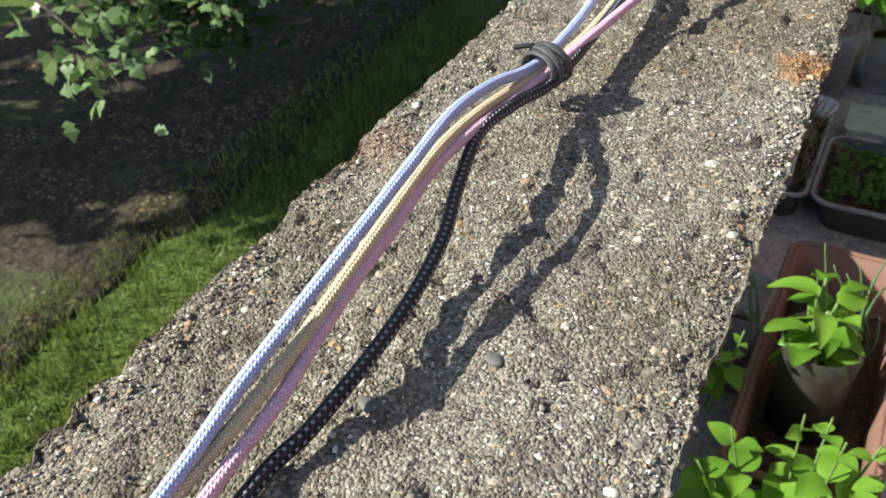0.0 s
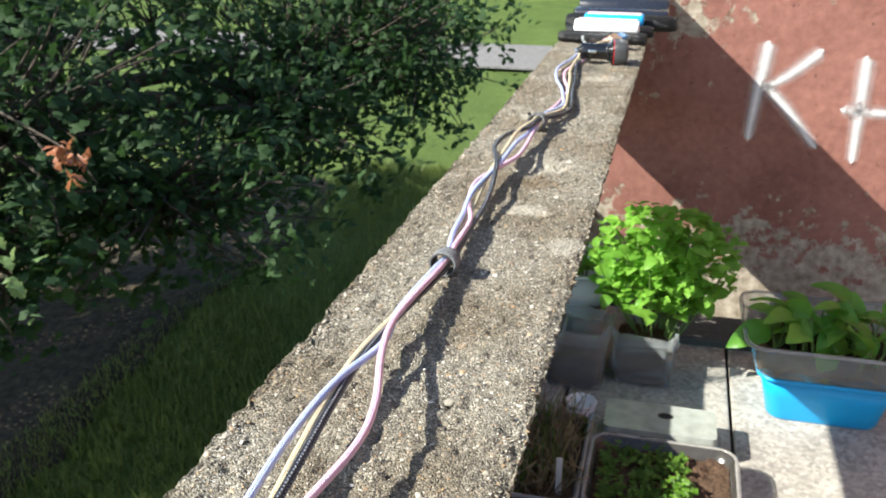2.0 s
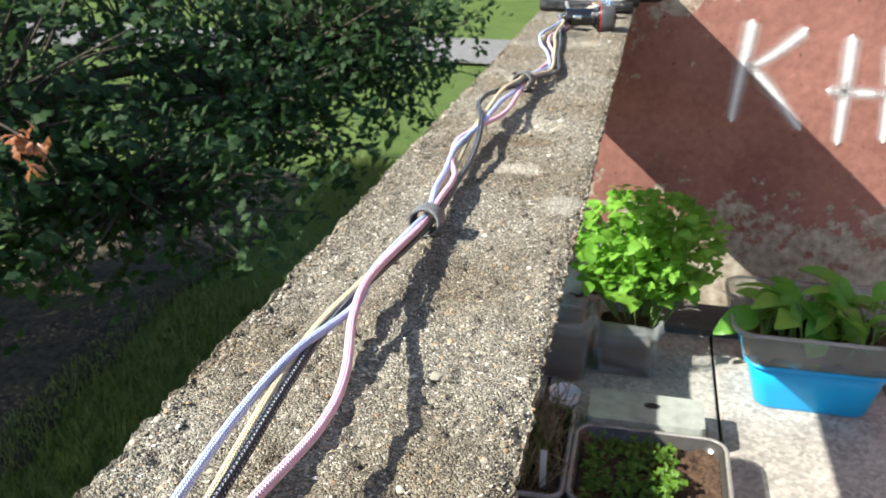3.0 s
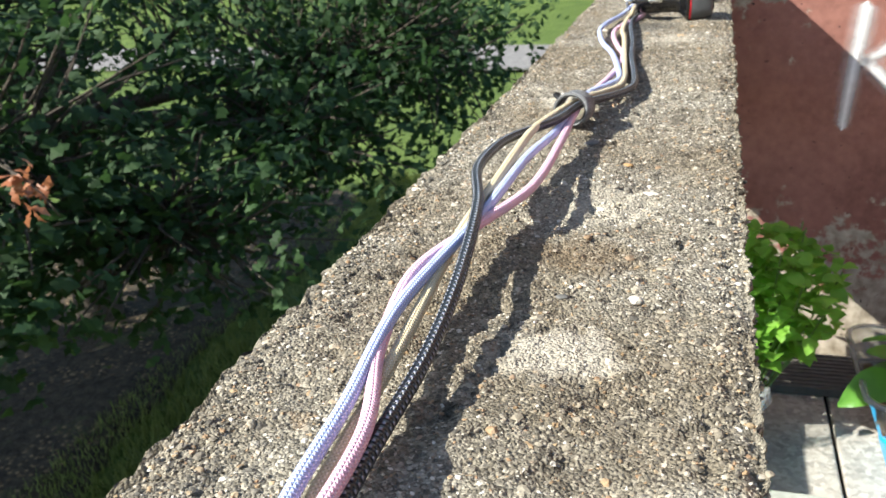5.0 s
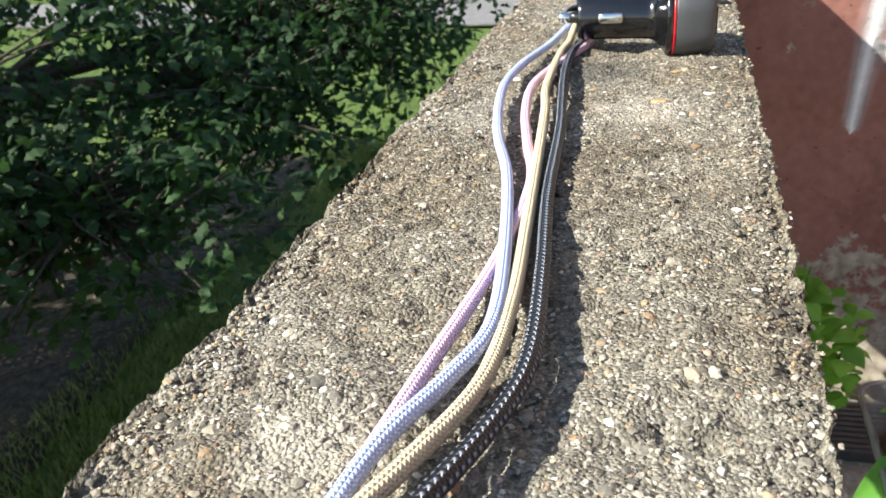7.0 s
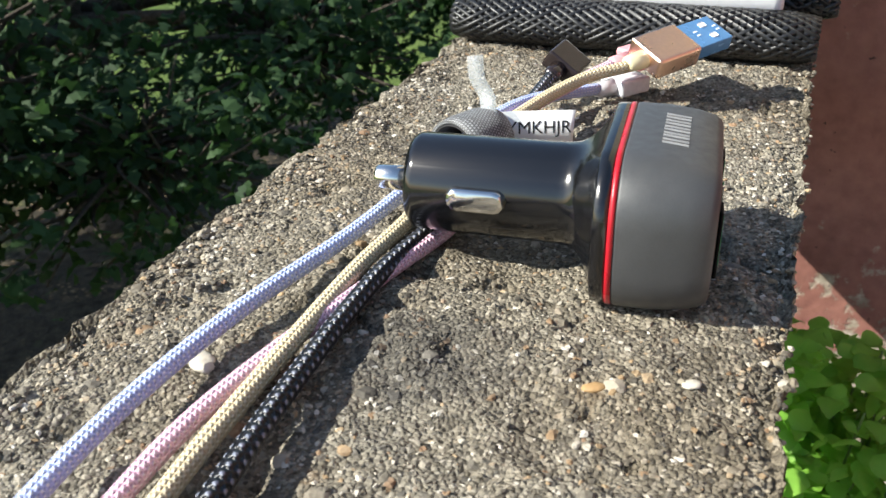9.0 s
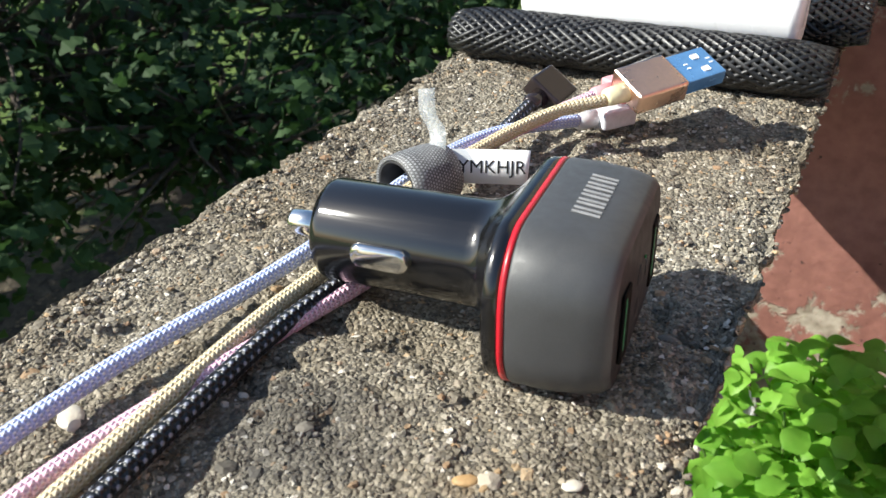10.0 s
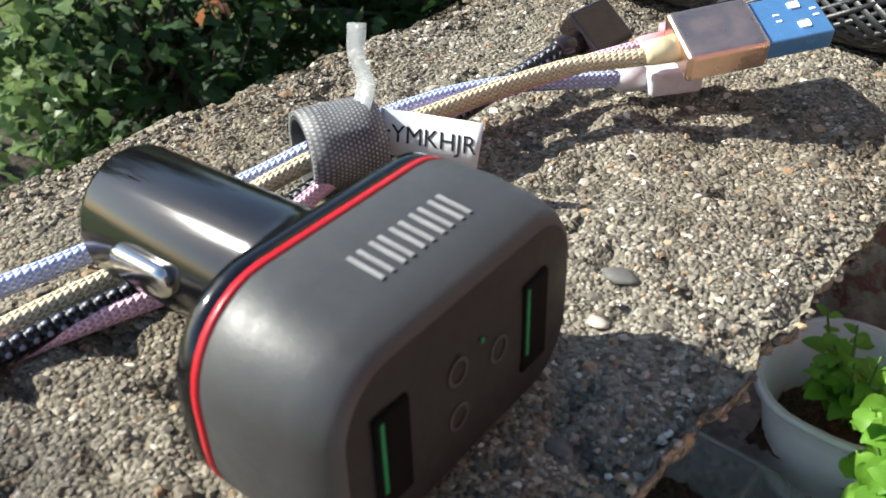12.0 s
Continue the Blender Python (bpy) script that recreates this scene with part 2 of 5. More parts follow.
def litter_material():
    """Dark woodland soil strewn with pale fallen leaves and thin grass."""
    m = Mat("woodland_soil", 0.95, 0, 0.2)
    base = m.ramp(m.noise(14, 6, 0.7), (0.3, (0.020, 0.017, 0.012)), (0.7, (0.082, 0.067, 0.046)))
    leaf = m.cells(26)
    strewn = m.math("MULTIPLY", m.ramp(leaf.outputs["Distance"], (0.25, 1.0), (0.42, 0.0)), m.ramp(m.noise(2.3, 3), (0.44, 0.0), (0.58, 0.85)))
    base = m.mix(strewn, base, m.ramp(leaf.outputs["Color"], (0.2, (0.10, 0.065, 0.035)), (0.8, (0.30, 0.215, 0.125))))
    m.color(m.mix(m.ramp(m.noise(1.7, 5, 0.65), (0.55, 0.0), (0.68, 0.7)), base, (0.075, 0.105, 0.028)))
    m.bump(m.noise(18, 5), 0.03, 1.0)
    return m.m


CONCRETE, PEBBLES = concrete_material(), pebble_material()
PEBBLE_OCHRE = plain("ochre_pebble", (0.40, 0.25, 0.11), 0.6, 0, 0.4, 700, 0.0002, 0.3)
PEBBLE_PALE = plain("pale_pebble", (0.56, 0.51, 0.42), 0.55, 0, 0.4, 700, 0.0002, 0.2)
PEBBLE_GREY = plain("grey_pebble", (0.13, 0.125, 0.115), 0.6, 0, 0.4, 700, 0.0002, 0.3)
BLUE = braid_material("blue_braid", (0.44, 0.52, 0.88), (0.90, 0.92, 0.99), (0.30, 0.37, 0.66), share=0.8).m
CREAM = braid_material("cream_braid", (0.70, 0.58, 0.36), (0.90, 0.82, 0.66), (0.42, 0.32, 0.17), share=0.7).m
PINK = braid_material("pink_braid", (0.86, 0.52, 0.66), (0.95, 0.79, 0.88), (0.66, 0.34, 0.48), share=0.7).m
BLACK = braid_material("black_braid", (0.006, 0.007, 0.011), (0.34, 0.36, 0.45), (0.003, 0.003, 0.004), count=3.0, pitch=0.0042, share=0.8, rough=0.32, spec=0.5, depth=0.0008).m
STRAP, STRAP_GREY = strap_material("woven_strap", 1.0), strap_material("dark_woven_strap", 0.42)
STRAP_DARK = plain("dark_strap_lining", (0.02, 0.02, 0.022), 0.8)
GLOSS_BLACK = gloss_material()
GREY_BODY = plain("soft_grey_plastic", (0.055, 0.056, 0.058), 0.46, 0, 0.5, 2600, 0.00006, 0.12)
FACE_GREY = plain("dark_grey_face", (0.026, 0.026, 0.027), 0.5, 0, 0.25, 1500, 0.00003, 0.15)
RED = plain("red_band", (0.42, 0.010, 0.020), 0.3)
METAL = plain("nickel", (0.80, 0.79, 0.77), 0.16, 1.0, 0.5, 500, 0.00003, 0.1)
MARK = plain("pale_print", (0.30, 0.30, 0.30), 0.5)
MARK_FAINT = plain("faint_print", (0.055, 0.055, 0.055), 0.5)
SLOT = plain("slot_black", (0.003, 0.003, 0.003), 0.7, 0, 0.1)
GREEN_TONGUE = plain("green_contact_tongue", (0.008, 0.20, 0.06), 0.35)
ROSE = plain("rose_gold", (0.86, 0.60, 0.47), 0.30, 1.0, 0.5, 900, 0.00003, 0.08)
GOLD = plain("pale_gold", (0.82, 0.64, 0.32), 0.28, 1.0, 0.5, 900, 0.00003, 0.08)
STEEL = plain("plug_steel_blue", (0.10, 0.25, 0.50), 0.25, 0.35, 0.5, 700, 0.00003, 0.12)
BOOT = plain("cream_boot", (0.72, 0.64, 0.40), 0.4)
PINK_BOOT = plain("pink_boot", (0.78, 0.34, 0.36), 0.35)
DARK_PLUG = plain("smoked_plug", (0.025, 0.018, 0.018), 0.15)
CLEAR_BOOT = plain("pale_grey_boot", (0.62, 0.62, 0.64), 0.3)
TAG = plain("white_tag", (0.80, 0.80, 0.80), 0.4, 0, 0.5, 120, 0.0001, 0.05)
TAG_CLEAR = clear_material("clear_tag", (0.82, 0.84, 0.85), 0.15, 0.72)
INK = plain("black_ink", (0.012, 0.012, 0.013), 0.6)
NET = plain("black_net_thread", (0.010, 0.010, 0.011), 0.42, 0, 0.5, 1500, 0.0001)
WHITE_PLASTIC = plain("white_plastic", (0.82, 0.82, 0.82), 0.3, 0, 0.5, 200, 0.00002, 0.05)
PALE_PINK = plain("pale_pink_plastic", (0.78, 0.62, 0.66), 0.35, 0, 0.5, 200, 0.00002, 0.05)
SKY_BLUE = plain("blue_plastic", (0.02, 0.34, 0.72), 0.35, 0, 0.5, 200, 0.00002, 0.08)
DARK_BLUE = plain("blue_black_plastic", (0.020, 0.024, 0.036), 0.25, 0, 0.5, 200, 0.00002, 0.15)
TUB_BLUE = plain("bright_blue_tub", (0.015, 0.36, 0.74), 0.35, 0, 0.5, 60, 0.0004, 0.06)
RED_WALL, SPRAY, SLAB, LAWN = painted_wall_material(), spray_material(), slab_material(), grass_material()
JOINT = plain("dark_joint", (0.02, 0.019, 0.018), 0.95)
DECK = plain("weathered_grey_board", (0.115, 0.105, 0.095), 0.85, 0, 0.3, 80, 0.0012, 0.35)
EARTH = litter_material()
SOIL = soil_material("potting_soil", (0.028, 0.017, 0.011), (0.155, 0.095, 0.060), 130)
PATH_GREY = soil_material("asphalt_path", (0.16, 0.15, 0.145), (0.26, 0.25, 0.24), 8)
TERRACOTTA = plain("brown_clay_plastic", (0.21, 0.115, 0.085), 0.6, 0, 0.4, 50, 0.0006, 0.2)
CLEAR = clear_material("clear_plastic", (0.66, 0.69, 0.68), 0.10, 0.82)
JAR = clear_material("smoky_jar", (0.10, 0.10, 0.08), 0.10, 0.62)
CLOUDY = clear_material("cloudy_plastic", (0.60, 0.63, 0.57), 0.14, 0.42)
FOIL = clear_material("crumpled_clear_bag", (0.46, 0.48, 0.48), 0.04, 0.68, 1.0)
TRAY = plain("smoky_tray", (0.050, 0.045, 0.040), 0.25, 0, 0.5, 60, 0.0006, 0.3)
RIM = clear_material("cloudy_rim", (0.50, 0.47, 0.44), 0.25, 0.45)
POT_WHITE = plain("white_pot", (0.72, 0.73, 0.72), 0.35, 0, 0.5, 60, 0.0004, 0.08)
MINT = leaf_material("mint_leaf", (0.11, 0.27, 0.030), (0.30, 0.55, 0.080), 0.42)
BASIL = leaf_material("basil_leaf", (0.10, 0.23, 0.022), (0.26, 0.46, 0.055), 0.40, 0.35)
BROAD = leaf_material("broad_leaf", (0.075, 0.22, 0.028), (0.22, 0.47, 0.070), 0.40, 0.30)
CHIVE = leaf_material("chive_leaf", (0.10, 0.20, 0.075), (0.26, 0.40, 0.17), 0.25)
SEEDLING = leaf_material("seedling_leaf", (0.045, 0.11, 0.015), (0.15, 0.27, 0.035), 0.3)
BLADE = leaf_material("grass_blade", (0.060, 0.105, 0.020), (0.24, 0.27, 0.070), 0.30)
DRY = leaf_material("dry_stalk", (0.16, 0.12, 0.06), (0.36, 0.29, 0.17), 0.15)
STEM = plain("green_stem", (0.12, 0.20, 0.05), 0.6)
# One oak leaf twice, shade and sunlight put into the two colours.
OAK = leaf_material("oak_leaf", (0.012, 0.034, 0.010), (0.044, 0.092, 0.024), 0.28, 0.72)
OAK_SUNLIT = leaf_material("sunlit_oak_leaf", (0.10, 0.17, 0.06), (0.24, 0.33, 0.13), 0.3, 0.4)
OAK_DRY = leaf_material("withered_leaf", (0.24, 0.085, 0.04), (0.40, 0.17, 0.08), 0.3)
BARK = soil_material("bark", (0.035, 0.028, 0.022), (0.12, 0.10, 0.08), 40)


# ---- shaping helpers ----
def mesh_of(name, verts, faces, material, smooth=True, uvs=None):
    me = bpy.data.meshes.new(name)
    me.from_pydata([tuple(v) for v in verts], [], [tuple(f) for f in faces])
    for m in material if isinstance(material, (list, tuple)) else (material,):
        me.materials.append(m)
    if smooth:
        me.shade_smooth()
    if uvs is not None:
        layer = me.uv_layers.new(name="UVMap")
        index = np.empty(len(me.loops), dtype=np.int32)
        me.loops.foreach_get("vertex_index", index)
        layer.data.foreach_set("uv", np.asarray(uvs, dtype=np.float32)[index].ravel())
    return me


def under(ob, parent, label="", kind=""):
    if parent is not None:
        ob.parent = parent
    return tagged(ob, label, "", "", kind)


def piece(name, me, parent=None, m=None, label="", kind=""):
    ob = under(new(name, me), parent, label, kind)
    if m is not None:
        ob.matrix_basis = m
    return ob


def part(name, bm, material, parent, label="", smooth=False):
    """Links a bmesh as one mesh object under a thing or a part."""
    me = bpy.data.meshes.new(name)
    bm.to_mesh(me)
    bm.free()
    me.materials.append(material)
    if smooth:
        me.shade_smooth()
    return under(new(name, me), parent, label)


def thing(name, label, category, m=None, group="", kind=""):
    ob = tagged(new(name), label, category, group, kind)
    if m is not None:
        ob.matrix_basis = m
    return ob


def box(size, at=(0, 0, 0), bevel=0.0, segments=2):
    bm = bmesh.new()
    bmesh.ops.create_cube(bm, size=1.0, matrix=Matrix.Translation(at) @ Matrix.Diagonal((*size, 1)))
    if bevel:
        bmesh.ops.bevel(bm, geom=bm.edges[:], offset=bevel, segments=segments, profile=0.5, affect="EDGES")
    return bm


def rounded(hx, hy, r, n=6):
    """A rounded rectangle's outline."""
    out = []
    for cx, cy, a0 in ((hx - r, hy - r, 0), (r - hx, hy - r, 90), (r - hx, r - hy, 180), (hx - r, r - hy, 270)):
        for k in range(n + 1):
            a = radians(a0 + 90 * k / n)
            out.append((cx + r * math.cos(a), cy + r * math.sin(a)))
    return out


def loft(rings, cap_start=True, cap_end=True, closed=False):
    """A bmesh through rings of equally many points."""
    bm = bmesh.new()
    rows = [[bm.verts.new(p) for p in ring] for ring in rings]
    n = len(rings[0])
    for a, b in zip(rows, rows[1:] + (rows[:1] if closed else [])):
        for k in range(n):
            bm.faces.new((a[k], a[(k + 1) % n], b[(k + 1) % n], b[k]))
    if cap_start and not closed:
        bm.faces.new(rows[0][::-1])
    if cap_end and not closed:
        bm.faces.new(rows[-1])
    bmesh.ops.recalc_face_normals(bm, faces=bm.faces[:])
    return bm


def lathe(profile, n=28):
    return loft([[(r * math.cos(2 * math.pi * k / n), r * math.sin(2 * math.pi * k / n), z) for k in range(n)] for r, z in profile])


def spline(points, step):
    """Points at even steps along a smooth line through the given ones."""
    p = [Vector(q) for q in points]
    p = [p[0] * 2 - p[1]] + p + [p[-1] * 2 - p[-2]]
    out = []
    for a, b, c, d in zip(p, p[1:], p[2:], p[3:]):
        n = max(2, int((c - b).length / step))
        for k in range(n):
            t = k / n
            out.append(0.5 * ((2 * b) + (c - a) * t + (2 * a - 5 * b + 4 * c - d) * t * t + (3 * b - a - 3 * c + d) * t ** 3))
    return out + [p[-2]]


def tube(points, radius, sides=10):
    """Vertices, faces and coordinates of a tube along a line; radius: a number or one for each point."""
    verts, faces, uvs, along = [], [], [], 0.0
    side = None
    for k, q in enumerate(points):
        way = (points[min(k + 1, len(points) - 1)] - points[max(k - 1, 0)]).normalized()
        if side is None:
            side = way.orthogonal().normalized()
        side = (side - way * side.dot(way)).normalized()
        other = way.cross(side)
        r = radius[k] if isinstance(radius, (list, tuple)) else radius
        along += (q - points[k - 1]).length if k else 0.0
        for j in range(sides + 1):
            a = 2 * math.pi * j / sides
            verts.append(q + (side * math.cos(a) + other * math.sin(a)) * r)
            uvs.append((j / sides, along))
        if k:
            b = (k - 1) * (sides + 1)
            for j in range(sides):
                faces.append((b + j, b + j + 1, b + sides + 2 + j, b + sides + 1 + j))
    faces.append(tuple(range(sides))[::-1])
    last = (len(points) - 1) * (sides + 1)
    faces.append(tuple(last + j for j in range(sides)))
    return verts, faces, uvs


def value_noise(x, y, seed=0):
    """Smooth noise from 0 to 1 over arrays."""
    xi, yi = np.floor(x).astype(np.int64), np.floor(y).astype(np.int64)
    fx, fy = x - xi, y - yi
    fx, fy = fx * fx * (3 - 2 * fx), fy * fy * (3 - 2 * fy)

    def at(a, b):
        h = (a * 374761393 + b * 668265263 + seed * 982451653) & 0x7FFFFFFF
        h = ((h ^ (h >> 13)) * 1274126177) & 0x7FFFFFFF
        return ((h ^ (h >> 16)) & 0xFFFF) / 65535.0

    return (at(xi, yi) * (1 - fx) + at(xi + 1, yi) * fx) * (1 - fy) + (at(xi, yi + 1) * (1 - fx) + at(xi + 1, yi + 1) * fx) * fy


def leaf_mesh(name, length, width, material, cup=0.25, droop=0.25, wave=0.0, rows=6):
    """A pointed oval leaf that starts at the origin, along +y, folded at its midrib."""
    verts, faces = [], []
    for k in range(rows + 1):
        t = k / rows
        w = width * 0.5 * math.sin(math.pi * min(1.0, t ** 0.75 * 0.97 + 0.02)) ** 0.8
        y, z = length * t, -droop * length * t * t
        for s in (-1.0, -0.5, 0.0, 0.5, 1.0):
            verts.append((s * w, y, z + cup * w * abs(s) + wave * width * math.sin(7 * t + 2 * s) * abs(s)))
    for k in range(rows):
        for j in range(4):
            a = k * 5 + j
            faces.append((a, a + 1, a + 6, a + 5))
    return mesh_of(name, verts, faces, material)


# ---- the ledge ----
LEDGE_W, LEDGE_DEEP = 0.13, 0.25
LEDGE_Y0, LEDGE_Y1 = -2.2, 1.115


def top_height(x, y):
    """The uneven top of the weathered ledge."""
    z = (value_noise(x * 40, y * 40, 1) - 0.5) * 0.0034 - np.maximum(0, value_noise(x * 210, y * 210, 4) - 0.74) * 0.012 + (value_noise(x * 150, y * 150, 2) - 0.5) * 0.0018
    return z + (value_noise(x * 420, y * 420, 3) - 0.5) * 0.0012 - 0.0008


def edge_wear(y, z):
    """By how much the left and the right edge are worn away."""
    chip = lambda s, f: np.maximum(0, value_noise(y * f, z * f * 0.6, s) - 0.42)
    left = chip(15, 26) * 0.0012 + chip(11, 62) * 0.003 + chip(12, 170) * 0.0055 + (value_noise(y * 420, z * 420, 13) - 0.5) * 0.0022 + (value_noise(y * 9, y * 0, 14) - 0.5) * 0.0016 - 0.0016
    right = chip(21, 55) * 0.0012 + chip(22, 190) * 0.0032 + (value_noise(y * 420, z * 420, 23) - 0.5) * 0.0018 + (value_noise(y * 9, y * 0, 24) - 0.5) * 0.0012 - 0.0007
    return left, right


def build_ledge():
    fine = np.arange(-1.36, 0.36, 0.0019)
    ys = np.concatenate([np.linspace(LEDGE_Y0, -1.37, 60), fine, np.linspace(0.37, LEDGE_Y1, 80)])
    drop = np.array([-LEDGE_DEEP, -0.20, -0.14, -0.08, -0.045, -0.025, -0.016, -0.010, -0.0065, -0.004, -0.002])
    tops = np.linspace(0.0, LEDGE_W, 69)
    # A thin coping: the right edge is undercut, and a fascia hangs from the outer side alone.
    px = np.concatenate([0.345 * drop, tops, LEDGE_W - np.array([0, 0.0005, 0.0014, 0.003, 0.007, 0.014]), [0.10, 0.02, -0.066, -0.086]])
    pz = np.concatenate([drop, np.zeros(len(tops)), [-0.001, -0.0022, -0.0035, -0.005, -0.007, -0.009], [-0.014, -0.020, -LEDGE_DEEP, -LEDGE_DEEP]])
    X, Y = np.meshgrid(px, ys)
    Z = np.tile(pz, (len(ys), 1))
    near_left, near_right = np.clip(1 - X / 0.026, 0, 1), np.clip(1 - (LEDGE_W - X) / 0.018, 0, 1)
    is_top = (Z > -0.001)
    Z = Z + np.where(is_top, top_height(X, Y), 0)
    left, right = edge_wear(Y, Z)
    X = X + left * near_left ** 2 - right * near_right ** 2
    Z = Z - np.where(is_top, 0.0022 * (near_left ** 4 + near_right ** 4), 0)
    verts = np.stack([X.ravel(), Y.ravel(), Z.ravel()], 1)
    n, rows = len(px), len(ys)
    a = (np.arange(rows - 1)[:, None] * n + np.arange(n - 1)[None]).ravel()
    faces = np.stack([a, a + 1, a + n + 1, a + n], 1)
    ledge = thing("ledge", "long weathered concrete ledge with rough exposed aggregate", "ledge", kind="structure")
    piece("concrete_body", mesh_of("concrete_body", verts.tolist(), faces.tolist(), CONCRETE), ledge)
    # The grains that stand out of the top.
    rng = np.random.default_rng(4)
    five = [2 * math.pi * k / 5 for k in range(5)]
    chip = np.array([(0.62 * math.cos(a), 0.62 * math.sin(a), 0.95) for a in five] + [(math.cos(a + 0.2), math.sin(a + 0.2), 0.15) for a in five] + [(0.0, 0.0, 1.1)])
    sides = [q for k in range(5) for q in ((5 + k, 5 + (k + 1) % 5, (k + 1) % 5), (5 + k, (k + 1) % 5, k), (k, (k + 1) % 5, 10))]
    ico = bmesh.new()
    bmesh.ops.create_icosphere(ico, subdivisions=2, radius=1.0)
    balls = [(chip, np.array(sides)), (np.array([v.co[:] for v in ico.verts]), np.array([[v.index for v in f.verts] for f in ico.faces]))]
    ico.free()

    def scatter(count, small, large, y0, y1, sink, seed, level=0, jag=0.75):
        unit, tri = balls[level]
        rng = np.random.default_rng(seed)
        y = rng.uniform(y0, y1, count)
        left, right = edge_wear(y, y * 0)
        x = left + 0.0012 + (LEDGE_W - 0.0022 - left - right) * rng.random(count)
        r = small + (large - small) * rng.random(count) ** 1.7
        z = top_height(x, y) + r * sink
        edge = np.maximum(np.clip(1 - (x - left) / 0.005, 0, 1), np.clip(1 - (LEDGE_W - right - x) / 0.005, 0, 1))
        z -= edge * 0.002
        spread = unit[None] * (1 + jag * (rng.random((count, len(unit), 1)) - 0.5))
        scale = np.stack([rng.uniform(0.75, 1.35, count), rng.uniform(0.75, 1.35, count), rng.uniform(0.5, 0.8, count)], 1) * r[:, None]
        turn = rng.uniform(0, 6.28, count)
        c, s = np.cos(turn)[:, None], np.sin(turn)[:, None]
        p = spread * scale[:, None]
        q = np.stack([p[..., 0] * c - p[..., 1] * s, p[..., 0] * s + p[..., 1] * c, p[..., 2]], -1) + np.stack([x, y, z], 1)[:, None]
        return q.reshape(-1, 3), (tri[None] + len(unit) * np.arange(count)[:, None, None]).reshape(-1, 3)

    sets = [scatter(135000, 0.00022, 0.00085, -1.2, 0.36, -0.45, 5, 0, 0.7), scatter(2600, 0.0008, 0.0017, -1.25, 0.5, -0.30, 6, 1, 0.35), scatter(130, 0.0014, 0.0027, -1.25, 0.5, -0.56, 61, 1, 0.2)]
    # Stones laid bare along the broken edges.
    for count, side, seed in ((1500, 0, 7), (3600, 1, 8)):
        q, f = scatter(count, 0.0004, 0.0012 if side == 0 else 0.0009, -1.2, 0.45, -0.2, seed, 1, 0.5)
        q = q.reshape(count, 42, 3)
        mid = q.mean(1)
        wear = edge_wear(mid[:, 1], mid[:, 1] * 0)[side]
        rng = np.random.default_rng(seed + 30)
        depth = rng.uniform(0.0005, 0.0055 if side == 0 else 0.0085, count)
        slope = np.interp(depth, (0.001, 0.0035, 0.005, 0.007, 0.009), (0.0, 0.0014, 0.003, 0.007, 0.014))
        goal = wear + rng.uniform(0.0006, 0.0028, count) if side == 0 else wear * (1 - slope / 0.018) ** 2 + slope - 0.0003
        q[..., 0] += ((goal if side == 0 else LEDGE_W - goal) - mid[:, 0])[:, None]
        q[..., 2] -= depth[:, None]
        sets.append((q.reshape(-1, 3), f))
    verts = np.concatenate([s[0] for s in sets])
    starts = np.cumsum([0] + [len(s[0]) for s in sets])
    faces = np.concatenate([s[1] + n for s, n in zip(sets, starts)])
    piece("aggregate", mesh_of("aggregate", verts.tolist(), faces.tolist(), PEBBLES, smooth=False), ledge, label="fine mixed gravel grains", kind="stuff")
    # The larger river pebbles set in the top.
    tones = {"ochre": PEBBLE_OCHRE, "pale": PEBBLE_PALE, "grey": PEBBLE_GREY}
    ball, skin = balls[1]
    rng = np.random.default_rng(19)
    for tone, x, y, r in (("ochre", 0.0937, 0.0418, 0.0040), ("pale", 0.1118, 0.0542, 0.0020), ("grey", 0.0646, -0.2700, 0.0040), ("pale", 0.0314, 0.0763, 0.0036), ("ochre", 0.0997, 0.0917, 0.0023),
                          ("pale", 0.1151, 0.0973, 0.0018), ("grey", 0.1044, 0.1820, 0.0033), ("grey", 0.1181, 0.1463, 0.0028), ("pale", 0.1076, 0.1709, 0.0019),
                          ("grey", 0.0831, -1.0596, 0.0026), ("grey", 0.0617, -1.0834, 0.0031), ("pale", 0.0964, -0.3438, 0.0038), ("grey", 0.0774, -0.4397, 0.0021), ("ochre", 0.0837, -0.3034, 0.0028)):
        shape = ball * (1 + 0.10 * rng.normal(0, 1, (len(ball), 1)).clip(-1, 1)) * np.array((r, r * rng.uniform(0.6, 0.85), r * 0.26))
        z = float(top_height(np.array([x]), np.array([y]))[0]) + 0.0001
        piece("pebble", mesh_of("pebble", shape.tolist(), skin.tolist(), tones[tone]), ledge, pose(x, y, z, 0, 0, float(rng.uniform(-40, 40))))


build_ledge()

# ---- terrace and red wall ----
FLOOR_Z, WALL_Y = -0.81, 1.115
building = part("building_base", box((3.5, 3.55, 1.90), (1.47, -0.62, FLOOR_Z - 1.045)), CONCRETE, None)
tagged(building, "plain concrete building base under the terrace", "building", "", "structure")
floor = thing("floor", "terrace floor of long pale concrete boards with dark joints", "floor", kind="structure")
part("floor_bed", box((3.6, 3.6, 0.06), (1.42, -0.65, FLOOR_Z - 0.045)), JOINT, floor)
slab_width = 0.345
for k in range(-1, 9):
    x = 0.0135 + slab_width * k - 0.002
    for j in range(3):
        y0 = WALL_Y - 1.2 * (j + 1) - 0.01
        part("slab", box((slab_width - 0.007, 1.192, 0.024), (x + slab_width / 2, y0 + 0.6, FLOOR_Z - 0.012), 0.003), SLAB, floor)
curb = part("curb", box((0.06, 3.4, 0.10), (-0.365, -0.585, FLOOR_Z - 0.06), 0.006), CONCRETE, None)
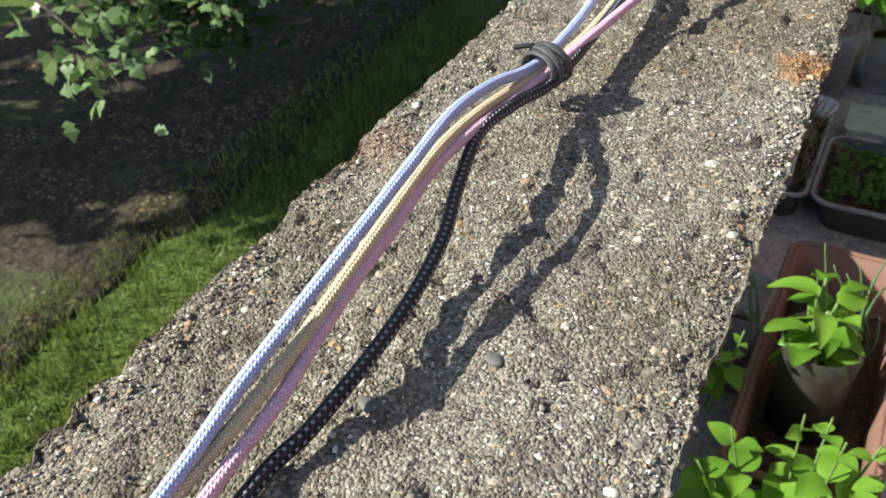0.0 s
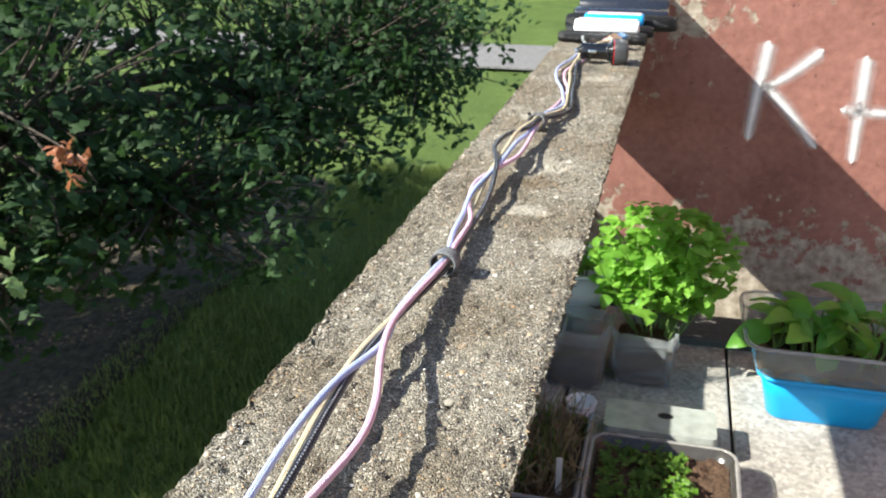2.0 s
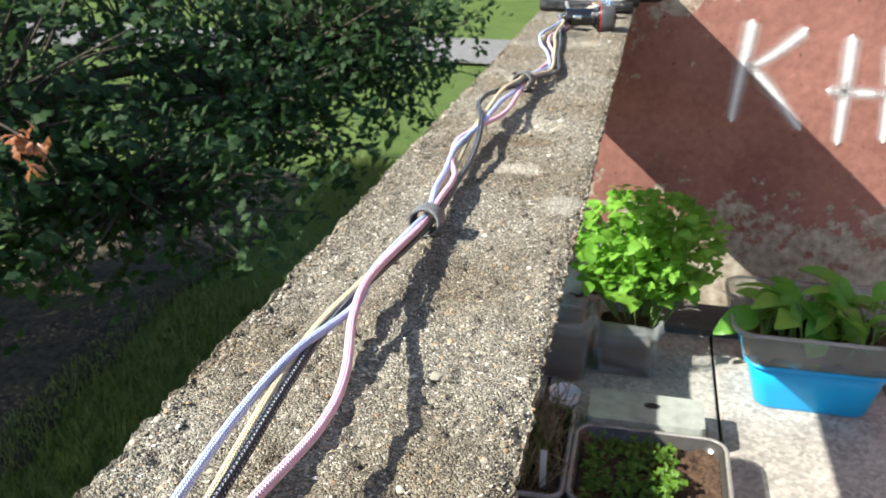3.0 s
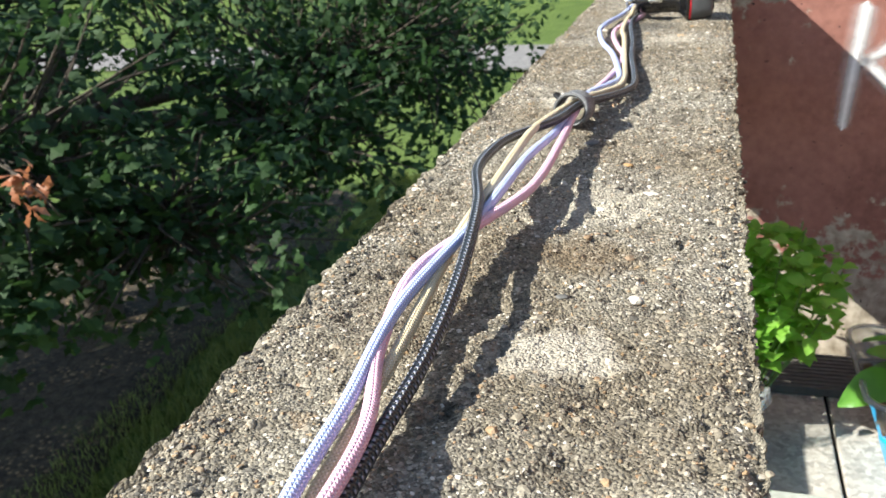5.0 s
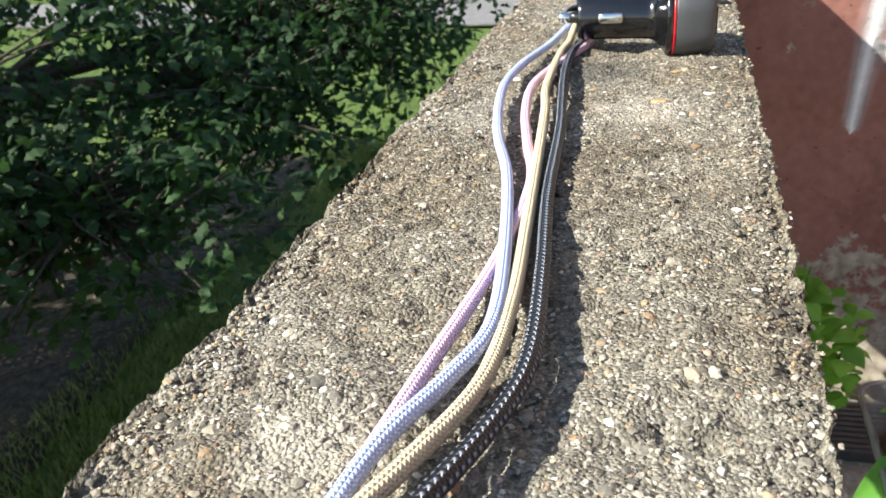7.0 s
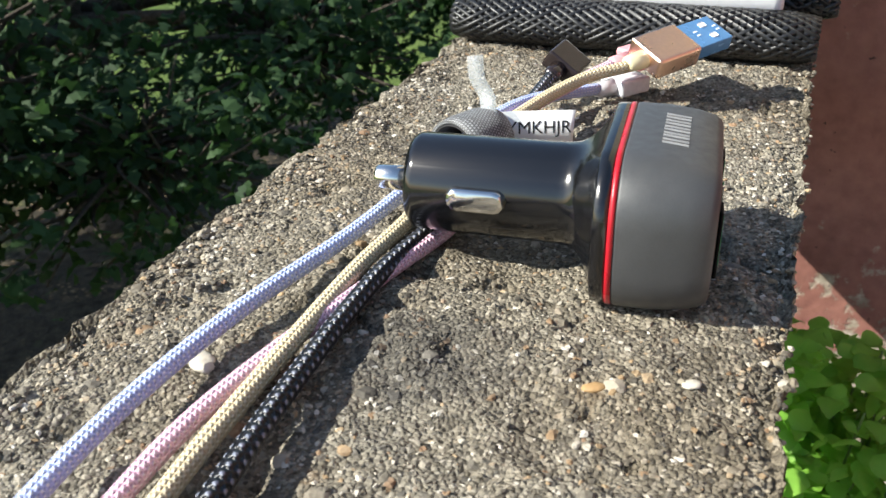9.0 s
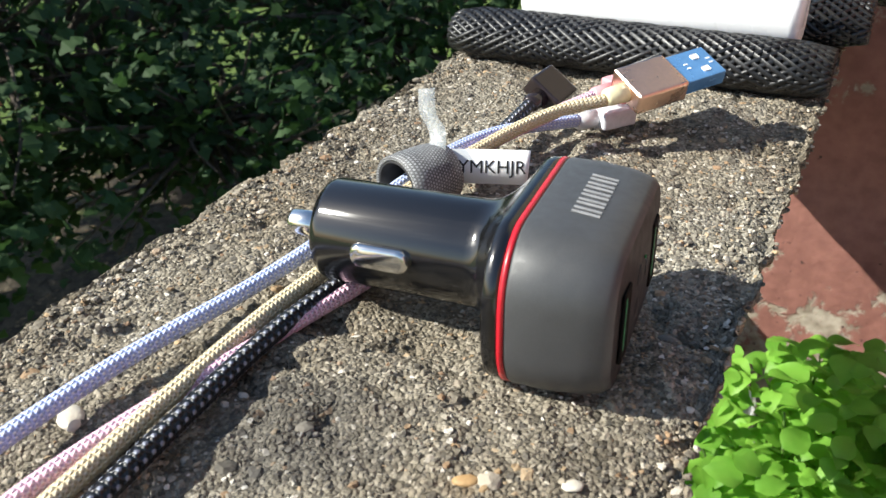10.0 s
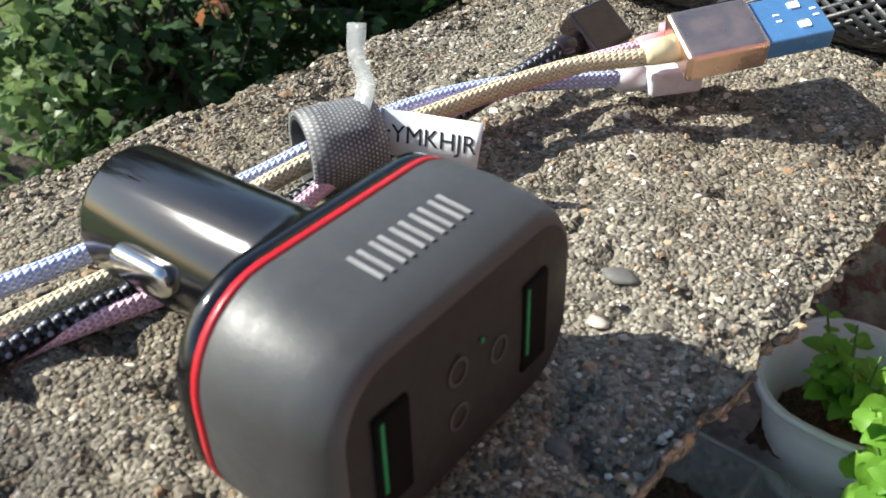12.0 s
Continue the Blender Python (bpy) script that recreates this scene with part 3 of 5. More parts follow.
# Unseen parapet, added to keep the sun off the floor beside the ledge.
parapet = part("parapet", box((0.06, 3.3, 0.49), (-0.232, -0.54, FLOOR_Z + 0.205), 0.004), CONCRETE, None)
tagged(parapet, "low outer concrete parapet, unseen, added to shade the floor", "parapet", "", "structure")
tagged(curb, "low concrete curb along the terrace edge", "curb", "", "structure")

wall = part("wall_end", box((3.28, 0.14, 2.9), (1.765, WALL_Y + 0.07, 0.4)), RED_WALL, None)
tagged(wall, "red-brown painted concrete wall with flaking paint", "wall", "", "structure")
low = part("wall_low", box((0.285, 0.14, 0.42), (-0.1575, WALL_Y + 0.07, -0.60)), RED_WALL, None)
tagged(low, "red-brown painted wall end under the ledge", "wall", "", "structure")
stub = part("wall_stub", box((0.14, 0.14, 0.79), (0.055, WALL_Y + 0.07, -0.415)), RED_WALL, None)
tagged(stub, "red-brown painted wall behind the ledge end", "wall", "", "structure")
back = part("wall_back", box((0.14, 3.6, 2.9), (3.2, -0.6, 0.4)), RED_WALL, None)
tagged(back, "plain red-brown painted terrace wall", "wall", "", "structure")


def stroke(points, width):
    """One sprayed stroke on the end wall, given by x and z."""
    line = spline([(x, 0, z) for x, z in points], 0.01)
    verts, faces, uvs = [], [], []
    for k, q in enumerate(line):
        way = (line[min(k + 1, len(line) - 1)] - line[max(k - 1, 0)]).normalized()
        side = Vector((way.z, 0, -way.x))
        t = k / (len(line) - 1)
        w = width * (0.9 + 0.2 * math.sin(3.1 * t + 1)) * math.sqrt(max(0.05, min(1.0, 22 * t, 22 * (1 - t))))
        for s in (-1, -0.5, 0, 0.5, 1):
            verts.append((q.x + side.x * w * s, WALL_Y - 0.0025, q.z + side.z * w * s))
            uvs.append((0.5 + 0.5 * s, t))
        if k:
            a = (k - 1) * 5
            faces += [(a + j, a + j + 1, a + j + 6, a + j + 5) for j in range(4)]
    return mesh_of("stroke", verts, faces, SPRAY, uvs=uvs)


graffiti = thing("graffiti", "white sprayed letters K and H on the red wall", "graffiti", kind="structure")
for pts, w in (([(0.378, -0.11), (0.366, -0.23), (0.357, -0.345)], 0.030), ([(0.497, -0.125), (0.43, -0.185), (0.374, -0.222)], 0.025),
               ([(0.376, -0.205), (0.44, -0.27), (0.512, -0.355)], 0.025), ([(0.590, -0.135), (0.592, -0.26), (0.594, -0.385)], 0.029),
               ([(0.552, -0.258), (0.62, -0.262), (0.70, -0.262)], 0.024), ([(0.672, -0.15), (0.685, -0.26), (0.69, -0.375)], 0.029)):
    piece("stroke", stroke(pts, w), graffiti)

board = thing("deck_board", "ridged weathered grey board lying along the wall foot", "board")
part("board_core", box((0.9, 0.14, 0.018), (0.58, 0.995, FLOOR_Z + 0.009), 0.002), DECK, board)
for k in range(9):
    part("ridge", box((0.9, 0.008, 0.004), (0.58, 0.937 + 0.0145 * k, FLOOR_Z + 0.0195), 0.0015, 1), DECK, board)

# ---- garden ----
GROUND_Z = -2.8


def build_ground():
    xs = np.concatenate([np.linspace(-120, -9, 24), np.linspace(-8.5, 0.0, 70), np.linspace(1, 60, 10)])
    ys = np.concatenate([np.linspace(-30, -3, 12), np.linspace(-2.5, 14, 120), np.linspace(15, 140, 40)])
    X, Y = np.meshgrid(xs, ys)
    Z = GROUND_Z + (value_noise(X * 0.7, Y * 0.7, 31) - 0.5) * 0.10
    n = len(xs)
    a = (np.arange(len(ys) - 1)[:, None] * n + np.arange(n - 1)[None]).ravel()
    verts = np.stack([X.ravel(), Y.ravel(), Z.ravel()], 1)
    me = mesh_of("ground", verts.tolist(), np.stack([a, a + 1, a + n + 1, a + n], 1).tolist(), LAWN)
    tagged(new("ground", me), "mown lawn with dappled tree shade", "lawn", "", "structure")


build_ground()


def ground_patch(name, outline, lift, material, label, category):
    """A ragged sheet just over the lawn."""
    line = spline([(x, y, 0) for x, y in outline + outline[:1]], 0.06)[:-1]
    mid = sum(line, Vector()) / len(line)
    bm = bmesh.new()
    rings = []
    for s in (1.0, 0.97, 0.7, 0.4, 0.15):
        ring = []
        for k, q in enumerate(line):
            rag = (noise.noise(q * 3.1) * 0.14 + noise.noise(q * 9.0) * 0.06) if s > 0.9 else 0
            p = mid + (q - mid) * (s + rag / max(0.5, (q - mid).length))
            z = GROUND_Z + (float(value_noise(np.array([p.x * 0.7]), np.array([p.y * 0.7]), 31)[0]) - 0.5) * 0.10
            ring.append(bm.verts.new((p.x, p.y, z + (lift if s < 0.99 else -0.03))))
        rings.append(ring)
    for a, b in zip(rings, rings[1:]):
        for k in range(len(line)):
            bm.faces.new((a[k], a[(k + 1) % len(line)], b[(k + 1) % len(line)], b[k]))
    bm.faces.new(rings[-1])
    bmesh.ops.recalc_face_normals(bm, faces=bm.faces[:])
    tagged(part(name, bm, material, None, smooth=True), label, category, "", "structure")


ground_patch("soil_bed", [(-3.05, -0.6), (-3.1, 1.2), (-3.0, 2.8), (-3.2, 4.4), (-3.0, 6.2), (-3.3, 7.6), (-4.2, 8.0), (-5.4, 6.4), (-6.1, 4), (-6.2, 2.5), (-5.6, 0.5), (-5.2, -1), (-4.4, -2), (-3.6, -2)], 0.035, EARTH, "bare dark soil with leaf litter under the trees", "soil")
path = part("path", box((60, 2.4, 0.03), (-24, 15.6, GROUND_Z + 0.045)), PATH_GREY, None)
tagged(path, "grey asphalt footpath across the lawn", "path", "", "structure")


def grass_tufts():
    rng = np.random.default_rng(9)
    verts, faces = [], []
    for _ in range(18000):
        x, y = rng.uniform(-3.35, -0.6), rng.uniform(-1.2, 8.5)
        z = GROUND_Z - 0.02
        for _ in range(3):
            a, h_, w = rng.uniform(0, 6.28), rng.uniform(0.05, 0.12), 0.006
            ox, oy = rng.normal(0, 0.02, 2)
            lx, ly = rng.normal(0, 0.03, 2)
            b = len(verts)
            verts += [(x + ox - w * math.cos(a), y + oy - w * math.sin(a), z), (x + ox + w * math.cos(a), y + oy + w * math.sin(a), z), (x + ox + lx, y + oy + ly, z + h_)]
            faces.append((b, b + 1, b + 2))
    tagged(new("grass", mesh_of("grass", verts, faces, BLADE)), "short green lawn grass", "grass", "", "stuff")


grass_tufts()


def oak_leaf(rng, at, way, size, verts, faces):
    """A small lobed leaf of six faces."""
    side = way.cross(Vector((rng.normal(0, 0.6), rng.normal(0, 0.6), 1))).normalized()
    up = side.cross(way).normalized()
    b = len(verts)
    for t, w, h_ in ((0, 0.02, 0), (0.28, 0.26, 0.05), (0.42, 0.15, 0.05), (0.62, 0.32, 0.03), (0.78, 0.17, -0.02), (1.0, 0.04, -0.12)):
        for s in (-1, 1):
            verts.append(at + way * (size * t) + side * (size * w * s) + up * (size * (h_ + 0.08 * w)))
    faces += [(b + 2 * k, b + 2 * k + 1, b + 2 * k + 3, b + 2 * k + 2) for k in range(5)]


def build_tree(label, foot, limbs, twigs, leaf_size, per_twig, seed, keep):
    """A tapered trunk, limbs to the given places, and leafy twigs round them. keep: tells whether a leaf may stand at a place."""
    rng = np.random.default_rng(seed)
    tree = thing("tree", label, "tree", Matrix.Translation(foot))
    foot = Vector(foot)
    wood_v, wood_f = [], []

    def limb(a, b, r0, r1, bend):
        mid = (a + b) / 2 + Vector(rng.normal(0, bend, 3))
        line = spline([a, mid, b], max(0.03, (b - a).length / 10))
        v, f, _ = tube(line, [r0 + (r1 - r0) * k / (len(line) - 1) for k in range(len(line))], 7)
        n = len(wood_v)
        wood_v.extend([p - foot for p in v])
        wood_f.extend([tuple(i + n for i in q) for q in f])
        return line

    fork = foot + Vector((0.05, -0.05, 1.5))
    v, f, _ = tube(spline([foot, foot + Vector((0.04, 0.02, 0.7)), fork, fork + Vector((0.1, 0.1, 0.9))], 0.1), [0.19 - 0.006 * k for k in range(len(spline([foot, foot + Vector((0.04, 0.02, 0.7)), fork, fork + Vector((0.1, 0.1, 0.9))], 0.1)))], 12)
    piece("trunk", mesh_of("trunk", [p - foot for p in v], f, BARK), tree)
    leaf_v, leaf_f = [], []
    for goal, spread, share in limbs:
        goal, spread = Vector(goal), Vector(spread)
        main = limb(fork + Vector(rng.normal(0, 0.1, 3)), goal, 0.07, 0.02, 0.25)
        for _ in range(int(twigs * share)):
            while True:
                q = rng.normal(0, 0.5, 3)
                if np.linalg.norm(q) < 1.15:
                    break
            tip = goal + Vector((q[0] * spread.x, q[1] * spread.y, q[2] * spread.z))
            if not keep(tip):
                continue
            start = min(main[len(main) // 3:], key=lambda p: (p - tip).length)
            if (start - tip).length < 1.0:
                limb(start, tip, 0.012, 0.003, 0.06)
            droop = Vector((rng.normal(0, 1), rng.normal(0, 1), rng.normal(-0.2, 0.5))).normalized()
            for k in range(per_twig):
                at = tip - droop * (0.22 * rng.random()) + Vector(rng.normal(0, 0.055, 3))
                way = (droop + Vector(rng.normal(0, 0.6, 3))).normalized()
                oak_leaf(rng, at, way, leaf_size * rng.uniform(0.6, 1.2), leaf_v, leaf_f)
    piece("branchwork", mesh_of("branchwork", wood_v, wood_f, BARK), tree, kind="stuff")
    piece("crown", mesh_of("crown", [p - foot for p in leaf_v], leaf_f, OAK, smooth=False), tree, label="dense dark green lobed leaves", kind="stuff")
    return tree


def clear_of_sun(p):
    """Leaves stay under the sun's way to the terrace and off the ledge."""
    return p.z < -0.10 + 0.70 * (-p.x - 0.35) and p.x < -0.75 and p.z > GROUND_Z + 0.5


build_tree("spreading oak with dense dark green foliage", (-4.3, 4.6, GROUND_Z),
           [((-2.6, 2.0, -0.75), (0.9, 1.1, 0.65), 1.0), ((-3.6, 3.2, -0.3), (1.3, 1.3, 0.8), 1.2), ((-2.3, 4.6, -0.9), (1.0, 1.2, 0.7), 1.0),
            ((-4.6, 2.4, -0.2), (1.2, 1.3, 0.8), 0.9), ((-2.0, 6.2, -1.0), (0.9, 1.2, 0.7), 0.9), ((-3.6, 6.0, -0.5), (1.3, 1.4, 0.9), 1.0),
            ((-2.1, 2.5, -1.15), (0.75, 0.9, 0.40), 0.8), ((-2.1, 3.8, -1.10), (0.8, 0.9, 0.45), 0.8), ((-2.3, 1.45, -1.05), (0.4, 0.4, 0.4), 0.4), ((-4.4, 0.9, -0.7), (1.0, 1.0, 0.8), 0.7), ((-1.75, 4.9, -0.75), (0.7, 1.0, 0.7), 0.7), ((-5.4, 5.0, 0.2), (1.4, 1.6, 1.0), 0.9)],
           185, 0.078, 14, 21, clear_of_sun)

# Unseen oak, added towards the sun so its limbs shade lawn and soil.
build_tree("tall unseen oak added at the lawn edge to cast shade", (-9.2, 0.5, GROUND_Z),
           [((-7.4, 0.4, 1.9), (1.5, 1.3, 1.6), 1.0), ((-7.2, 1.8, 1.6), (1.5, 1.5, 1.5), 1.0), ((-7.6, 3.9, 1.5), (1.5, 1.5, 1.5), 1.0), ((-6.6, 1.5, 0.4), (1.2, 1.9, 0.9), 1.0), ((-6.4, 2.6, 0.9), (1.2, 1.6, 0.9), 0.8), ((-7.7, 0.0, 0.6), (1.0, 0.9, 0.9), 0.9), ((-9.3, 1.0, 0.5), (1.2, 1.1, 0.9), 0.4)],
           215, 0.20, 12, 22, clear_of_sun)


def sprig(name, label, at, spread, count, size, material, seed):
    """A leafy shoot with a thin stalk that reaches to the oak."""
    rng = np.random.default_rng(seed)
    ob = thing(name, label, "branch", Matrix.Translation(at))
    line = spline([(-0.9, 0.35, 0.25), (-0.4, 0.12, 0.14), (0, 0, 0.03), (0.10, -0.02, -0.06)], 0.04)
    v, f, _ = tube(line, [0.010 - 0.008 * k / (len(line) - 1) for k in range(len(line))], 6)
    piece("stalk", mesh_of("stalk", v, f, BARK), ob)
    verts, faces = [], []
    for _ in range(count):
        p = Vector(rng.normal(0, 0.5, 3)) * spread
        oak_leaf(rng, p, Vector(rng.normal(0, 1, 3)).normalized(), size * rng.uniform(0.6, 1.2), verts, faces)
    piece("leaves", mesh_of("leaves", verts, faces, material, smooth=False), ob, kind="stuff")


# The shoots' pale leaf colour carries their sunlight.
sprig("branch", "pale green young oak shoot, sunlight put into its colour", (-1.32, 0.44, -0.66), 0.12, 60, 0.050, OAK_SUNLIT, 41)
sprig("branch", "pale green young oak shoot, sunlight put into its colour", (-1.30, -0.04, -0.66), 0.12, 60, 0.050, OAK_SUNLIT, 42)
# Added for a bright patch of foliage; its pale colour stands for sunlight.
sprig("branch", "added yellow-green oak branch, sunlight put into its colour", (-2.35, 1.05, -0.95), 0.34, 260, 0.075, OAK_SUNLIT, 44)
sprig("branch", "withered orange brown oak leaves on a twig", (-1.61, 1.215, -0.57), 0.055, 26, 0.055, OAK_DRY, 43)


def far_hedge():
    rng = np.random.default_rng(77)
    verts, faces = [], []
    for _ in range(5200):
        x, z = rng.uniform(-30, 12), rng.random()
        y = 30 + rng.normal(0, 1.3)
        p = Vector((x, y, GROUND_Z + z * (3.4 + 1.2 * math.sin(x * 0.7) + 0.8 * math.sin(x * 1.9))))
        oak_leaf(rng, p, Vector(rng.normal(0, 1, 3)).normalized(), 0.75 * rng.uniform(0.5, 1.2), verts, faces)
    tagged(new("hedge", mesh_of("hedge", verts, faces, OAK, smooth=False)), "dark green far hedge beyond the lawn", "hedge", "", "stuff")


far_hedge()


# ---- cables ----
def rise(y):
    """How high the bundle arches over the ledge along its length."""
    return float(np.interp(y, CABLE_Y, CABLE_Z))


CABLE_Y = (-1.6, -1.15, -1.03, -0.945, -0.85, -0.77, -0.68, -0.605, -0.5, -0.4, -0.34, -0.245, -0.18, -0.1, 0.1, 0.13)
CABLE_Z = (0.003, 0.005, 0.009, 0.013, 0.0135, 0.015, 0.012, 0.009, 0.009, 0.013, 0.014, 0.0105, 0.005, 0.0028, 0.0028, 0.0032)


def cable(name, label, way, tail, material, radius=0.0018, lift=((0, 0),)):
    """way: x and y, and z where the cable arches on its own. lift: by how much this cable lies over the bundle, in pairs of y and metres."""
    points = [(x, y, z[0] if z else max(radius + 0.0002, rise(y) + float(np.interp(y, *zip(*lift))))) for x, y, *z in way] + list(tail)
    v, f, uv = tube(spline(points, 0.0022), radius, 12)
    ob = thing(name, label, "cable", group="charging cables")
    piece("braided_jacket", mesh_of("braided_jacket", v, f, material, uvs=uv), ob)
    return ob


blue_cable = cable("cable", "pale blue and white braided charging cable on concrete",
    [(0.058, -1.45), (0.0430, -1.19, 0.0030), (0.0430, -1.128, 0.0100), (0.0450, -1.104, 0.0180), (0.0475, -1.072, 0.0258), (0.0475, -1.054, 0.0280), (0.0472, -1.034, 0.0302), (0.0455, -1.005, 0.0308), (0.0432, -0.9745, 0.0238), (0.0440, -0.952, 0.0175), (0.0445, -0.936, 0.0150), (0.0445, -0.905),
     (0.0425, -0.87), (0.0405, -0.816), (0.0435, -0.771), (0.052, -0.727), (0.0478, -0.686), (0.0505, -0.625), (0.0522, -0.602), (0.0466, -0.56), (0.0445, -0.525),
     (0.0405, -0.475), (0.0465, -0.41), (0.0485, -0.345), (0.0520, -0.295), (0.0525, -0.247), (0.0545, -0.201), (0.0609, -0.173), (0.065, -0.151), (0.061, -0.114), (0.0515, -0.058),
     (0.0415, -0.020), (0.035, 0.015), (0.031, 0.05), (0.0325, 0.085), (0.0393, 0.123)],
    [(0.0440, 0.154, 0.006), (0.0475, 0.169, 0.0085), (0.0500, 0.190, 0.0090), (0.0555, 0.210, 0.008), (0.0690, 0.2340, 0.0050)], BLUE, lift=((-0.7, 0.0012), (-0.55, 0.0020), (-0.42, 0.0005), (-0.3, -0.0015), (-0.2, 0.0010)))
cream_cable = cable("cable", "cream and gold braided charging cable on concrete",
    [(0.060, -1.45), (0.0440, -1.19, 0.0030), (0.0440, -1.125, 0.0080), (0.0465, -1.110, 0.0120), (0.0485, -1.093, 0.0162), (0.0471, -1.0634, 0.0189), (0.0451, -1.0378, 0.0203), (0.0434, -1.0089, 0.0215), (0.0430, -0.9784, 0.0180), (0.0465, -0.942, 0.0135), (0.050, -0.91), (0.0500, -0.861),
     (0.0470, -0.825), (0.0435, -0.775), (0.0430, -0.735), (0.0465, -0.69), (0.0515, -0.619), (0.0496, -0.581), (0.0478, -0.545), (0.0455, -0.49), (0.0425, -0.427),
     (0.0435, -0.377), (0.0442, -0.318), (0.0468, -0.293), (0.0522, -0.246), (0.0565, -0.219), (0.0614, -0.2), (0.0675, -0.172), (0.067, -0.137), (0.0631, -0.094), (0.0563, -0.022),
     (0.0523, 0.017), (0.0486, 0.044), (0.0470, 0.075), (0.0462, 0.110), (0.0475, 0.135)],
    [(0.0478, 0.154, 0.006), (0.0510, 0.169, 0.0085), (0.0562, 0.192, 0.0095), (0.0615, 0.208, 0.0110), (0.0690, 0.2200, 0.0130), (0.0788, 0.2290, 0.0143)], CREAM, lift=((-0.7, -0.0006), (-0.55, -0.0022), (-0.4, -0.0010), (-0.29, 0.0030), (-0.2, 0.0010), (-0.1, 0.0)))
pink_cable = cable("cable", "pink braided charging cable on concrete",
    [(0.066, -1.45), (0.0520, -1.19, 0.0030), (0.0492, -1.121, 0.0070), (0.0508, -1.099, 0.0120), (0.0500, -1.082, 0.0155), (0.0486, -1.061, 0.0176), (0.0475, -1.0423, 0.0183), (0.0452, -1.018, 0.0196), (0.0455, -0.9963, 0.0187), (0.0465, -0.970, 0.0150), (0.0485, -0.94, 0.0130), (0.0535, -0.905), (0.0585, -0.876, 0.0150),
     (0.0650, -0.847, 0.0165), (0.0702, -0.815, 0.0178), (0.0675, -0.785, 0.0180), (0.0560, -0.7405, 0.0178), (0.0510, -0.700, 0.0170), (0.0531, -0.618), (0.0528, -0.58), (0.0520, -0.535), (0.0424, -0.498),
     (0.0375, -0.455), (0.0465, -0.418), (0.0570, -0.376), (0.0565, -0.31), (0.0542, -0.255), (0.0530, -0.215), (0.0545, -0.175), (0.0587, -0.117), (0.0590, -0.060),
     (0.0515, -0.020), (0.0453, 0.014), (0.0418, 0.05), (0.0445, 0.078), (0.0525, 0.115)],
    [(0.0575, 0.140, 0.0026), (0.0530, 0.169, 0.0050), (0.0560, 0.195, 0.0085), (0.0650, 0.218, 0.0110), (0.0730, 0.2360, 0.0125)], PINK, lift=((-0.7, 0.0004), (-0.55, 0.0016), (-0.44, 0.0), (-0.3, -0.0025), (-0.2, -0.0010)))
black_cable = cable("cable", "black braided charging cable on concrete",
    [(0.070, -1.45), (0.0560, -1.19, 0.0026), (0.0540, -1.118, 0.0030), (0.0572, -1.098, 0.0046), (0.0588, -1.0638, 0.0071), (0.0563, -1.0349, 0.0100), (0.0513, -1.0146, 0.0138), (0.0469, -0.9907, 0.0170), (0.0482, -0.968, 0.0150), (0.0515, -0.942, 0.0115), (0.0525, -0.89),
     (0.0505, -0.836), (0.0475, -0.787), (0.0455, -0.745), (0.0470, -0.695), (0.0530, -0.624), (0.0544, -0.58), (0.0537, -0.538), (0.0538, -0.497), (0.0515, -0.457),
     (0.0450, -0.409), (0.0358, -0.372), (0.0355, -0.345), (0.0382, -0.325), (0.0455, -0.304), (0.0515, -0.284), (0.0555, -0.246), (0.0655, -0.211), (0.0727, -0.18), (0.0745, -0.158), (0.071, -0.119),
     (0.0655, -0.07), (0.0612, -0.010), (0.0573, 0.027), (0.0530, 0.07), (0.0515, 0.109)],
    [(0.0545, 0.140, 0.0030), (0.0525, 0.169, 0.0045), (0.0535, 0.195, 0.0045), (0.0535, 0.215, 0.0060), (0.0545, 0.2320, 0.0080)], BLACK, radius=0.0020, lift=((-1.0, 0.0004), (-0.8, -0.0010), (-0.6, -0.0030), (-0.5, -0.0010), (-0.42, 0.0030), (-0.29, 0.0022), (-0.2, 0.0)))


